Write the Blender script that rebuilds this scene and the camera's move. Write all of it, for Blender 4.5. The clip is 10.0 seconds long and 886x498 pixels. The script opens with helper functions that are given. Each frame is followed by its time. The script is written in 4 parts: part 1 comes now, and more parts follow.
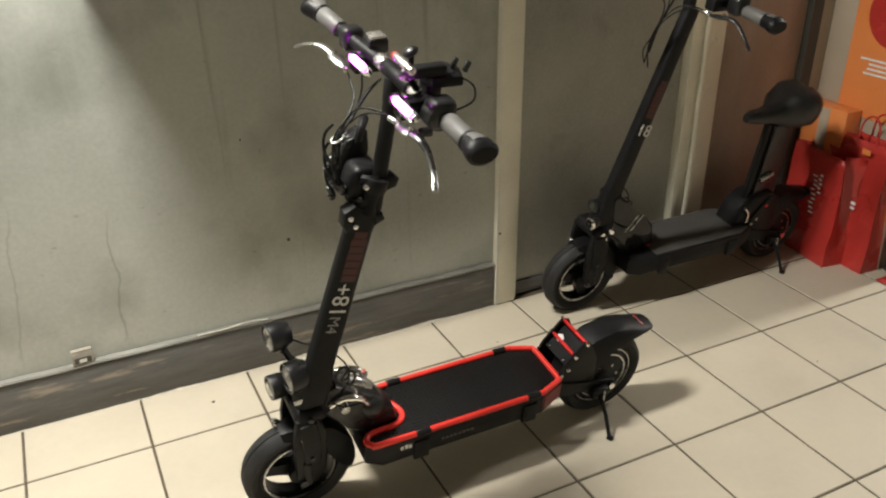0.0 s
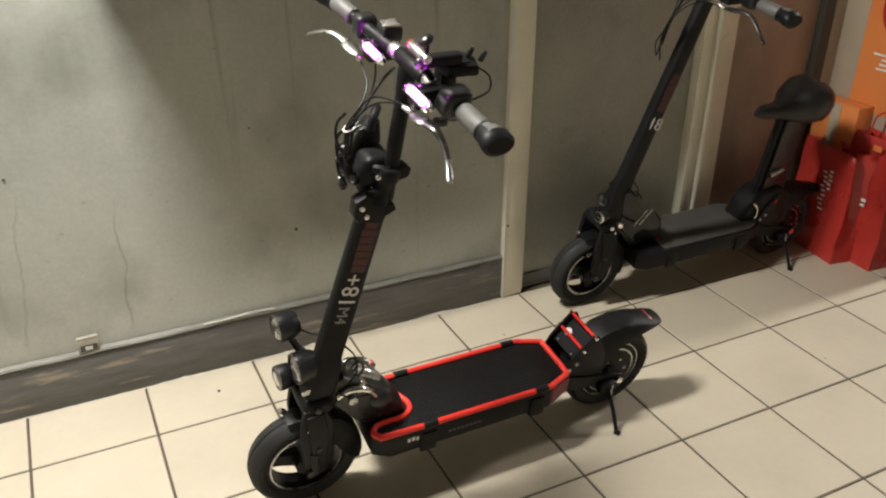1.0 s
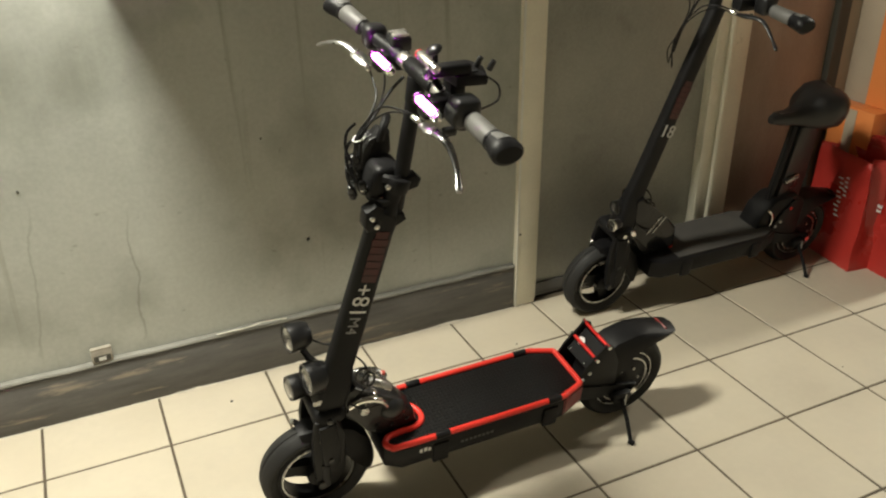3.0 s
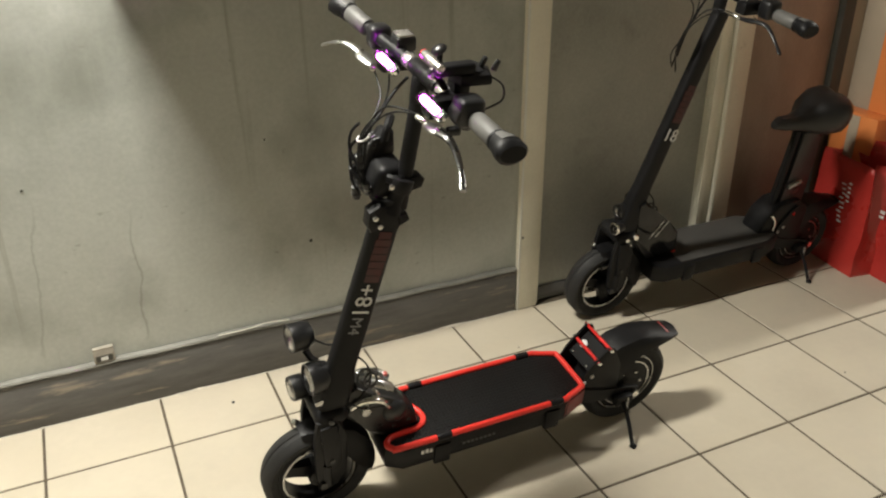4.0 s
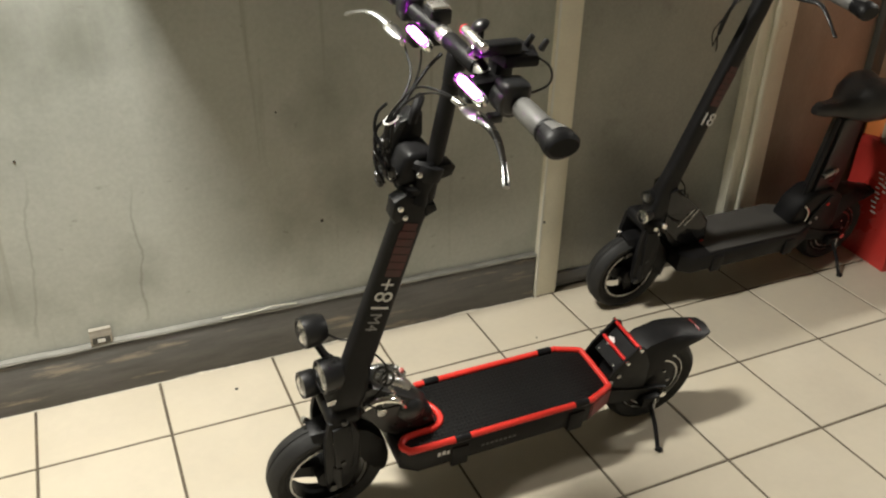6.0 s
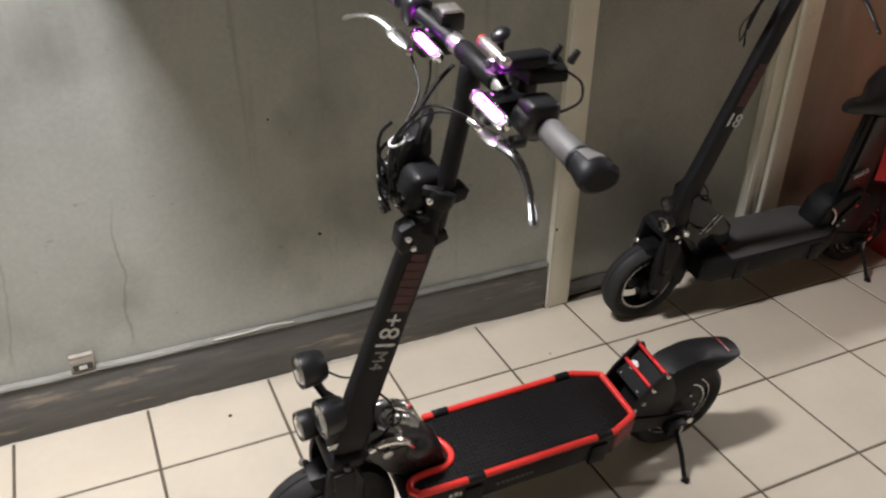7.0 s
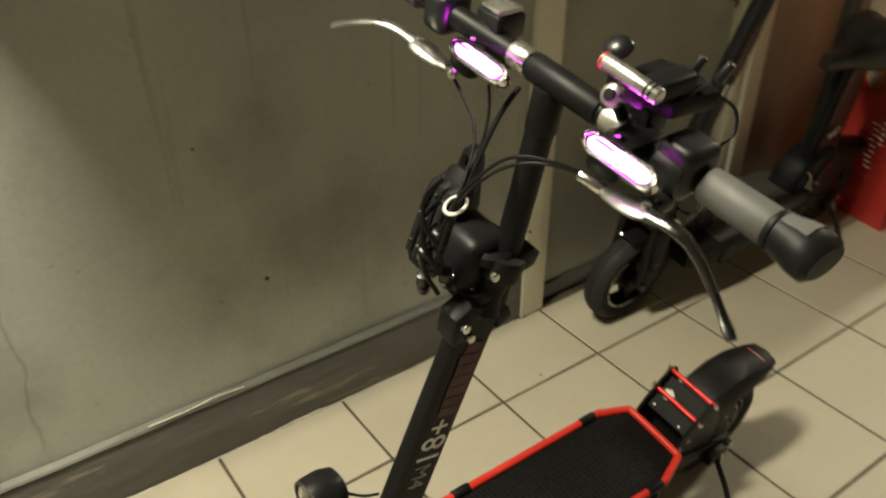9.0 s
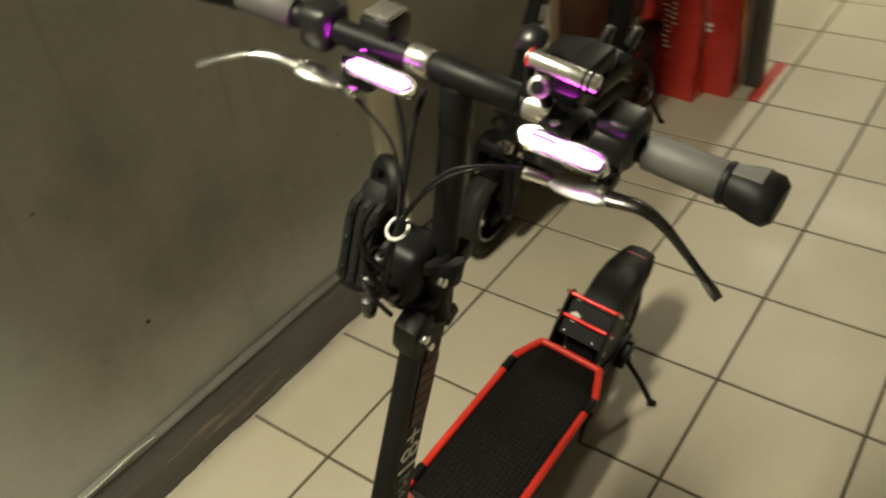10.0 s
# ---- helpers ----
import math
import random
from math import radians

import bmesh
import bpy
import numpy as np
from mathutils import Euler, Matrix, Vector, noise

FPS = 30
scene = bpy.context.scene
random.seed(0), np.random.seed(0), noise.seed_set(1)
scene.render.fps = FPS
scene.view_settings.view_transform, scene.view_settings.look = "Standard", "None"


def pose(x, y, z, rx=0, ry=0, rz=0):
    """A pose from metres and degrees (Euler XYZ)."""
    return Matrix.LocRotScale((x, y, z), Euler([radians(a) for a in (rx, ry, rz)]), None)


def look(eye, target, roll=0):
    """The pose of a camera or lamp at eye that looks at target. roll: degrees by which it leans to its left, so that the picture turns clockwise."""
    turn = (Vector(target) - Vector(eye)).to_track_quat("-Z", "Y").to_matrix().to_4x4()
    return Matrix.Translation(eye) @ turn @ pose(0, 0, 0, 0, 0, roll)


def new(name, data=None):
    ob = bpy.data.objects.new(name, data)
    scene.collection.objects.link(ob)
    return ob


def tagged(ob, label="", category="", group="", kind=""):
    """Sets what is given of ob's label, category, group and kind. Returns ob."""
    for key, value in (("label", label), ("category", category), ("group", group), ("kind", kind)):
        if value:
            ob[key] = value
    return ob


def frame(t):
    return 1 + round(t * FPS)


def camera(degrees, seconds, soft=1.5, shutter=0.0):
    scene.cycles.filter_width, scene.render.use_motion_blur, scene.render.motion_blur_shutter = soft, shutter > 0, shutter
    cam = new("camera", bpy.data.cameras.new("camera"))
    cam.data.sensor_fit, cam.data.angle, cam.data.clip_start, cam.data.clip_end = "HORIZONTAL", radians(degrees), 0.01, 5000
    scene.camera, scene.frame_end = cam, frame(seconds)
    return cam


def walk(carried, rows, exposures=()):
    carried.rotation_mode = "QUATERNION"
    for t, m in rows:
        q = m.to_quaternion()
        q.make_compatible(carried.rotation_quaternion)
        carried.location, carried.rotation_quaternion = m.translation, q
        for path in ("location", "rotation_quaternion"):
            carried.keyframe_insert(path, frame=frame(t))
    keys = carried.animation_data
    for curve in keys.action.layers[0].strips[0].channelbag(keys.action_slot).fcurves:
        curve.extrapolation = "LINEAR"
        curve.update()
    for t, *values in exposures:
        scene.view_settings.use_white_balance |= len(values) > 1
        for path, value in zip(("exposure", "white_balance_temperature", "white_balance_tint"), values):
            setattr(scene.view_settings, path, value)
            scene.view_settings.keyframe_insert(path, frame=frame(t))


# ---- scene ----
cam = camera(56.3, 10.0, 2.2, 0.5)

PATH = [
    (0, (-1.267, -1.839, 1.405), (-0.479, -0.235, 0.507), -0.5),
    (0.5, (-1.277, -1.836, 1.395), (-0.485, -0.233, 0.498), -0.2),
    (1, (-1.279, -1.821, 1.398), (-0.498, -0.223, 0.483), 0.2),
    (1.5, (-1.274, -1.819, 1.391), (-0.507, -0.216, 0.472), 0.1),
    (2, (-1.276, -1.82, 1.389), (-0.514, -0.209, 0.482), -0.2),
    (2.5, (-1.268, -1.818, 1.398), (-0.516, -0.2, 0.495), -0.6),
    (4, (-1.274, -1.823, 1.388), (-0.522, -0.194, 0.505), -0.3),
    (4.5, (-1.276, -1.821, 1.379), (-0.528, -0.189, 0.498), 0.3),
    (5, (-1.272, -1.797, 1.378), (-0.54, -0.166, 0.482), 0.8),
    (6.3, (-1.255, -1.653, 1.365), (-0.514, -0.064, 0.404), 1.5),
    (6.5, (-1.234, -1.643, 1.361), (-0.504, -0.046, 0.404), 1.2),
    (7, (-1.213, -1.505, 1.365), (-0.476, 0.068, 0.373), 1.0),
    (7.5, (-1.199, -1.385, 1.345), (-0.433, 0.166, 0.341), 1.6),
    (7.8, (-1.185, -1.32, 1.341), (-0.416, 0.221, 0.325), 2.4),
    (8, (-1.176, -1.268, 1.334), (-0.403, 0.272, 0.319), 3.0),
    (8.5, (-1.166, -1.175, 1.328), (-0.373, 0.344, 0.297), 2.7),
    (8.8, (-1.207, -1.1, 1.326), (-0.299, 0.334, 0.269), 1.1),
    (9, (-1.234, -1.067, 1.321), (-0.255, 0.303, 0.242), 0.0),
    (9.3, (-1.286, -1.01, 1.333), (-0.198, 0.211, 0.181), -2.0),
    (9.5, (-1.282, -0.983, 1.344), (-0.177, 0.186, 0.157), -3.5),
    (9.6, (-1.281, -0.977, 1.35), (-0.169, 0.179, 0.156), -3.9),
    (10, (-1.271, -0.933, 1.38), (-0.059, 0.071, 0.146), -7.0),
]
EXPOSURE = [(0, 0.17, 6100, 16), (1.0, 0.15, 6100, 17), (1.5, 0.08, 6500, 9), (2.5, 0.12, 6450, 10), (4.0, 0.12, 6200, 15), (4.5, 0.12, 6100, 17),
            (5.0, 0.12, 6200, 14), (6.5, 0.12, 6050, 18), (7.0, 0.0, 5700, 24), (8.0, -0.1, 5600, 27), (8.1, -0.3, 6700, 9), (8.5, -0.38, 6900, 6), (9.0, -0.38, 7000, 6), (10.0, -0.56, 7100, 6)]
walk(cam, [(t, look(eye, target, roll)) for t, eye, target, roll in PATH], EXPOSURE)
STROBE = 190.0

# ---- world, lights, exposure ----
world = bpy.data.worlds.new("world")
scene.world = world
world.use_nodes = True
world.node_tree.nodes["Background"].inputs[0].default_value = (0.9, 0.85, 0.75, 1)
world.node_tree.nodes["Background"].inputs[1].default_value = 0.02
scene.view_settings.exposure = 0.0

WALL = 0.236      # the wall's face
FOOT = 0.221      # the skirting's face
CEIL = 2.6
LAMPS = [((-1.45, -0.16, CEIL - 0.09), 92.0), ((3.4, -0.20, CEIL - 0.09), 84.0)]
LAMP_COLOUR = (1.0, 0.965, 0.80)


# ---- materials ----
def nodes_of(name):
    m = bpy.data.materials.new(name)
    m.use_nodes = True
    nt = m.node_tree
    return m, nt, nt.nodes["Principled BSDF"]


def surface(name, base, rough=0.5, metal=0.0, vary=0.15, scale=8.0, grain=0.0, grain_scale=200.0, second=None,
            second_scale=3.0, second_at=(0.55, 0.7), rough_vary=0.1, coat=0.0, per_object=0.0, stretch=(1, 1, 1), spec=0.5):
    """Base colour mottled at two scales, an optional second colour in patches, roughness variation and fine relief."""
    m, nt, p = nodes_of(name)
    new_node, link = nt.nodes.new, nt.links.new
    tc = new_node("ShaderNodeTexCoord")
    mp = new_node("ShaderNodeMapping")
    mp.inputs["Scale"].default_value = stretch
    link(tc.outputs["Object"], mp.inputs["Vector"])
    if per_object:
        shift = new_node("ShaderNodeObjectInfo")
        far = new_node("ShaderNodeMath")
        far.operation = "MULTIPLY"
        far.inputs[1].default_value = 57.0
        link(shift.outputs["Random"], far.inputs[0])
        link(far.outputs[0], mp.inputs["Location"])
    n1 = new_node("ShaderNodeTexNoise")
    n1.inputs["Scale"].default_value, n1.inputs["Detail"].default_value = scale, 6
    link(mp.outputs[0], n1.inputs["Vector"])
    n2 = new_node("ShaderNodeTexNoise")
    n2.inputs["Scale"].default_value, n2.inputs["Detail"].default_value = grain_scale, 3
    link(mp.outputs[0], n2.inputs["Vector"])
    add = new_node("ShaderNodeMath")
    add.operation = "MULTIPLY_ADD"
    link(n2.outputs[0], add.inputs[0])
    add.inputs[1].default_value = 0.35
    link(n1.outputs[0], add.inputs[2])
    ramp = new_node("ShaderNodeMapRange")
    ramp.inputs["From Min"].default_value, ramp.inputs["From Max"].default_value = 0.45, 0.9
    ramp.inputs["To Min"].default_value, ramp.inputs["To Max"].default_value = 1 - vary, 1 + vary
    link(add.outputs[0], ramp.inputs[0])
    value = ramp.outputs[0]
    if per_object:
        info = new_node("ShaderNodeObjectInfo")
        r = new_node("ShaderNodeMapRange")
        r.inputs["To Min"].default_value, r.inputs["To Max"].default_value = 1 - per_object, 1 + per_object
        link(info.outputs["Random"], r.inputs[0])
        mul = new_node("ShaderNodeMath")
        mul.operation = "MULTIPLY"
        link(value, mul.inputs[0])
        link(r.outputs[0], mul.inputs[1])
        value = mul.outputs[0]
    mix = new_node("ShaderNodeMix")
    mix.data_type, mix.blend_type = "RGBA", "MULTIPLY"
    mix.inputs["Factor"].default_value = 1
    mix.inputs["A"].default_value = (*base, 1)
    link(value, mix.inputs["B"])
    colour = mix.outputs["Result"]
    if second:
        n3 = new_node("ShaderNodeTexNoise")
        n3.inputs["Scale"].default_value, n3.inputs["Detail"].default_value = second_scale, 8
        n3.inputs["Roughness"].default_value = 0.65
        link(mp.outputs[0], n3.inputs["Vector"])
        mr = new_node("ShaderNodeMapRange")
        mr.inputs["From Min"].default_value, mr.inputs["From Max"].default_value = second_at
        link(n3.outputs[0], mr.inputs[0])
        mx = new_node("ShaderNodeMix")
        mx.data_type = "RGBA"
        link(mr.outputs[0], mx.inputs["Factor"])
        link(colour, mx.inputs["A"])
        mx.inputs["B"].default_value = (*second, 1)
        colour = mx.outputs["Result"]
    link(colour, p.inputs["Base Color"])
    rr = new_node("ShaderNodeMapRange")
    rr.inputs["From Min"].default_value, rr.inputs["From Max"].default_value = 0.3, 0.7
    rr.inputs["To Min"].default_value, rr.inputs["To Max"].default_value = max(0.02, rough - rough_vary), min(1, rough + rough_vary)
    link(n1.outputs[0], rr.inputs[0])
    link(rr.outputs[0], p.inputs["Roughness"])
    p.inputs["Metallic"].default_value = metal
    p.inputs["Specular IOR Level"].default_value = spec
    p.inputs["Coat Weight"].default_value = coat
    if grain:
        b = new_node("ShaderNodeBump")
        b.inputs["Strength"].default_value, b.inputs["Distance"].default_value = grain, 0.002
        link(add.outputs[0], b.inputs["Height"])
        link(b.outputs[0], p.inputs["Normal"])
    return m


def wall_paint():
    """Old grey painted sheet: cloudy smudges, thin run marks down the face and scuffs near the floor."""
    m = surface("grey_wall_paint", (0.455, 0.472, 0.432), 0.38, vary=0.16, scale=2.3, grain=0.25, grain_scale=90, rough_vary=0.07, spec=0.6)
    nt = m.node_tree
    new_node, link = nt.nodes.new, nt.links.new
    p = nt.nodes["Principled BSDF"]
    before = p.inputs["Base Color"].links[0].from_socket
    tc = new_node("ShaderNodeTexCoord")
    result = before
    # (stretch, noise scale, threshold, colour, amount)
    for stretch, sc, lo, hi, col, amount in (((1, 1, 0.9), 3.1, 0.5, 0.75, (0.19, 0.20, 0.165), 0.78),
                                            ((16, 1, 0.5), 1.6, 0.64, 0.73, (0.22, 0.20, 0.15), 0.5),
                                            ((1, 1, 1.6), 26, 0.68, 0.76, (0.17, 0.16, 0.13), 0.45),
                                            ((60, 1, 1.2), 1.1, 0.55, 0.8, (0.50, 0.49, 0.42), 0.12)):
        mp = new_node("ShaderNodeMapping")
        mp.inputs["Scale"].default_value = stretch
        link(tc.outputs["Object"], mp.inputs["Vector"])
        n = new_node("ShaderNodeTexNoise")
        n.inputs["Scale"].default_value, n.inputs["Detail"].default_value = sc, 5
        link(mp.outputs[0], n.inputs["Vector"])
        r = new_node("ShaderNodeMapRange")
        r.inputs["From Min"].default_value, r.inputs["From Max"].default_value = lo, hi
        r.inputs["To Max"].default_value = amount
        link(n.outputs[0], r.inputs[0])
        mx = new_node("ShaderNodeMix")
        mx.data_type = "RGBA"
        link(r.outputs[0], mx.inputs["Factor"])
        link(result, mx.inputs["A"])
        mx.inputs["B"].default_value = (*col, 1)
        result = mx.outputs["Result"]
    # long thin run marks: (place along the wall at the floor, lean, lowest, highest)
    axes = new_node("ShaderNodeSeparateXYZ")
    link(tc.outputs["Object"], axes.inputs[0])
    wob = new_node("ShaderNodeTexNoise")
    wob.inputs["Scale"].default_value, wob.inputs["Detail"].default_value = 9, 4
    link(tc.outputs["Object"], wob.inputs["Vector"])

    def calc(op, a, b, c=None):
        k = new_node("ShaderNodeMath")
        k.operation = op
        for i, v in enumerate((a, b, c)):
            if v is None:
                continue
            if isinstance(v, (int, float)):
                k.inputs[i].default_value = v
            else:
                link(v, k.inputs[i])
        return k.outputs[0]

    def step(v, lo, hi, top=1.0):
        r = new_node("ShaderNodeMapRange")
        r.inputs["From Min"].default_value, r.inputs["From Max"].default_value, r.inputs["To Max"].default_value = lo, hi, top
        link(v, r.inputs[0])
        return r.outputs[0]
    for x0, lean, z0, z1, amount in ((-1.478, 0.12, 0.17, 0.65, 0.3), (-1.212, 0.045, 0.17, 0.58, 0.42), (-1.62, 0.05, 0.3, 0.9, 0.25), (-0.52, 0.03, 0.17, 0.5, 0.2)):
        line = calc("MULTIPLY_ADD", axes.outputs[2], lean, x0)
        off = calc("ADD", calc("SUBTRACT", axes.outputs[0], line), calc("MULTIPLY_ADD", wob.outputs[0], 0.05, -0.025))
        near = step(calc("ABSOLUTE", off, 0), 0.0045, 0.0008, amount)
        span = calc("MULTIPLY", step(axes.outputs[2], z0, z0 + 0.06), step(axes.outputs[2], z1, z1 - 0.12))
        mx = new_node("ShaderNodeMix")
        mx.data_type = "RGBA"
        link(calc("MULTIPLY", near, span), mx.inputs["Factor"])
        link(result, mx.inputs["A"])
        mx.inputs["B"].default_value = (0.16, 0.15, 0.115, 1)
        result = mx.outputs["Result"]
    link(result, p.inputs["Base Color"])
    return m


def pierced_mat():
    """Black rubber with close rows of round holes."""
    m, nt, p = nodes_of("pierced_rubber")
    new_node, link = nt.nodes.new, nt.links.new
    tc = new_node("ShaderNodeTexCoord")
    v = new_node("ShaderNodeTexVoronoi")
    v.voronoi_dimensions = "2D"
    v.inputs["Scale"].default_value, v.inputs["Randomness"].default_value = 105, 0.12
    link(tc.outputs["Object"], v.inputs["Vector"])
    r = new_node("ShaderNodeMapRange")
    r.inputs["From Min"].default_value, r.inputs["From Max"].default_value = 0.24, 0.4
    link(v.outputs["Distance"], r.inputs[0])
    mx = new_node("ShaderNodeMix")
    mx.data_type = "RGBA"
    link(r.outputs[0], mx.inputs["Factor"])
    mx.inputs["A"].default_value = (0.004, 0.004, 0.004, 1)
    mx.inputs["B"].default_value = (0.009, 0.0087, 0.0083, 1)
    link(mx.outputs["Result"], p.inputs["Base Color"])
    p.inputs["Roughness"].default_value = 0.6
    p.inputs["Specular IOR Level"].default_value = 0.18
    b = new_node("ShaderNodeBump")
    b.inputs["Strength"].default_value, b.inputs["Distance"].default_value = 1.0, 0.003
    link(r.outputs[0], b.inputs["Height"])
    link(b.outputs[0], p.inputs["Normal"])
    return m


def lit(name, colour, strength):
    m, nt, p = nodes_of(name)
    p.inputs["Base Color"].default_value = (*colour, 1)
    p.inputs["Emission Color"].default_value = (*colour, 1)
    p.inputs["Emission Strength"].default_value = strength
    return m


def clear(name, tint=(0.95, 0.95, 0.95), rough=0.05):
    m, nt, p = nodes_of(name)
    p.inputs["Base Color"].default_value = (*tint, 1)
    p.inputs["Transmission Weight"].default_value = 1
    p.inputs["Roughness"].default_value = rough
    p.inputs["IOR"].default_value = 1.45
    return m


M_WALL = wall_paint()
M_KICK = surface("worn_grey_skirting", (0.124, 0.121, 0.117), 0.5, vary=0.26, scale=6, grain=0.3, grain_scale=70,
                 second=(0.31, 0.27, 0.215), second_scale=3.4, second_at=(0.565, 0.64), stretch=(0.9, 1, 7.5))
M_LEDGE = surface("pale_ledge", (0.235, 0.23, 0.205), 0.45, vary=0.2, scale=9, grain=0.3, grain_scale=60,
                  second=(0.2, 0.19, 0.16), second_scale=14, second_at=(0.6, 0.72))
M_CREAM = surface("cream_gloss_paint", (0.85, 0.82, 0.69), 0.35, vary=0.08, scale=6, grain=0.15, grain_scale=120,
                  second=(0.40, 0.36, 0.27), second_scale=11, second_at=(0.66, 0.8))
M_DOOR = surface("dark_grey_door_paint", (0.37, 0.37, 0.33), 0.38, vary=0.2, scale=3, grain=0.2, grain_scale=120,
                 second=(0.2, 0.19, 0.16), second_scale=4, second_at=(0.58, 0.8))
M_BROWN = surface("brown_board", (0.37, 0.285, 0.225), 0.45, vary=0.2, scale=3.5, grain=0.2, grain_scale=110, stretch=(2, 2, 0.6))
M_BEIGE = surface("beige_board", (0.42, 0.35, 0.265), 0.5, vary=0.1, scale=4, grain=0.1)
M_PLASTER = surface("plain_plaster", (0.20, 0.19, 0.165), 0.8, vary=0.06, scale=3, grain=0.3, grain_scale=60)
M_TILE = surface("cream_floor_tile", (0.515, 0.46, 0.362), 0.50, vary=0.06, scale=5, grain=0.06, grain_scale=45,
                 second=(0.54, 0.475, 0.36), second_scale=4.5, second_at=(0.45, 0.85), per_object=0.035, rough_vary=0.09)
M_GROUT = surface("brown_grout", (0.10, 0.08, 0.055), 0.85, vary=0.3, scale=14, grain=0.5, grain_scale=300)
M_BLACK = surface("black_powder_coat", (0.0080, 0.0078, 0.0083), 0.46, vary=0.25, scale=20, grain=0.1, grain_scale=600, rough_vary=0.08, spec=0.2)
M_GLOSS = surface("black_gloss_plastic", (0.010, 0.010, 0.0105), 0.34, vary=0.2, scale=20, rough_vary=0.08)
M_TYRE = surface("black_tyre_rubber", (0.013, 0.0126, 0.012), 0.75, vary=0.35, scale=24, grain=0.4, grain_scale=260,
                 second=(0.03, 0.028, 0.025), second_scale=18, second_at=(0.58, 0.8))
M_RUBBER = surface("grey_grip_rubber", (0.10, 0.098, 0.092), 0.55, vary=0.12, scale=30, grain=0.4, grain_scale=500)
M_RED = surface("red_silicone_tube", (0.72, 0.035, 0.022), 0.42, vary=0.08, scale=18)
M_REDM = surface("red_anodised_metal", (0.68, 0.03, 0.025), 0.3, metal=0.35, vary=0.1, scale=30)
M_SILVER = surface("brushed_aluminium", (0.44, 0.44, 0.43), 0.27, metal=1.0, vary=0.12, scale=30, grain=0.1, grain_scale=400)
M_CHROME = surface("polished_metal", (0.80, 0.79, 0.76), 0.12, metal=1.0, vary=0.06, scale=30, rough_vary=0.05)
M_DECAL = surface("white_print", (0.72, 0.72, 0.70), 0.5, vary=0.08, scale=60)
M_GREYDECAL = surface("grey_print", (0.26, 0.26, 0.26), 0.5, vary=0.1, scale=60)
M_REDDECAL = surface("dull_red_print", (0.055, 0.006, 0.0055), 0.5, vary=0.25, scale=60)
M_GRIT = surface("charcoal_grip_tape", (0.052, 0.049, 0.045), 0.85, vary=0.2, scale=12, grain=0.8, grain_scale=420)
M_ORANGE = surface("orange_print", (0.72, 0.235, 0.065), 0.4, vary=0.06, scale=5)
M_BAG = surface("red_laminated_paper", (0.44, 0.036, 0.028), 0.3, vary=0.12, scale=6, grain=0.2, grain_scale=40)
M_MORTAR = surface("pale_mortar", (0.56, 0.52, 0.43), 0.8, vary=0.2, scale=30, grain=0.4, grain_scale=200)
M_DARK = surface("dark_post_paint", (0.05, 0.048, 0.04), 0.45, vary=0.2, scale=7)
M_LENS = clear("clear_lens")
M_REFLECT = surface("lamp_reflector", (0.42, 0.42, 0.41), 0.2, metal=1.0, vary=0.05, scale=40)
M_SADDLE = surface("black_saddle_vinyl", (0.014, 0.013, 0.013), 0.42, vary=0.2, scale=30, grain=0.3, grain_scale=350)
M_CARD = surface("grey_card", (0.34, 0.31, 0.26), 0.6, vary=0.15, scale=40)
M_AMBER = surface("pink_reflector", (0.36, 0.075, 0.06), 0.2, vary=0.1, scale=30)
M_LEVER = surface("worn_alloy_lever", (0.50, 0.50, 0.48), 0.3, metal=1.0, vary=0.15, scale=30, rough_vary=0.06)
M_BLADE = surface("dark_alloy_blade", (0.20, 0.20, 0.195), 0.26, metal=1.0, vary=0.15, scale=30, rough_vary=0.06)
M_TORCH = surface("pale_metal_tube", (0.66, 0.64, 0.60), 0.26, metal=0.9, vary=0.15, scale=30, rough_vary=0.06)
M_SHINE = surface("black_lacquer", (0.006, 0.006, 0.0065), 0.12, vary=0.2, scale=20, rough_vary=0.05)
M_EDGEGLINT = surface("white_edge_highlight", (0.86, 0.86, 0.80), 0.14, vary=0.06, scale=12, rough_vary=0.04)
M_TAIL = surface("dark_red_reflector", (0.19, 0.016, 0.013), 0.45, vary=0.15, scale=30)
M_STROBE = lit("strobe_diffuser", (0.85, 0.03, 1.0), STROBE)
M_TUBE = lit("lamp_tube", LAMP_COLOUR, 6.0)


# ---- mesh helpers ----
def part(name, bm, material, parent=None, label="", smooth=True):
    bmesh.ops.recalc_face_normals(bm, faces=bm.faces)
    me = bpy.data.meshes.new(name)
    bm.to_mesh(me)
    bm.free()
    if smooth:
        me.shade_smooth()
        me.set_sharp_from_angle(angle=radians(38))
    me.materials.append(material)
    ob = new(name, me)
    if parent:
        ob.parent = parent
    if label:
        ob["label"] = label
    return ob


def thing(name, m, label, category, group="", kind=""):
    ob = new(name)
    ob.empty_display_size = 0.1
    ob.matrix_basis = m
    return tagged(ob, label, category, group, kind)


def box(x0, x1, y0, y1, z0, z1, bevel=0.0, seg=2, bm=None):
    out = bm or bmesh.new()
    made = bmesh.ops.create_cube(out, size=1)["verts"]
    for v in made:
        v.co = Vector((x0 + (v.co.x + .5) * (x1 - x0), y0 + (v.co.y + .5) * (y1 - y0), z0 + (v.co.z + .5) * (z1 - z0)))
    if bevel:
        es = list({e for v in made for e in v.link_edges})
        bmesh.ops.bevel(out, geom=es, offset=bevel, segments=seg, affect="EDGES", profile=0.5)
    return out


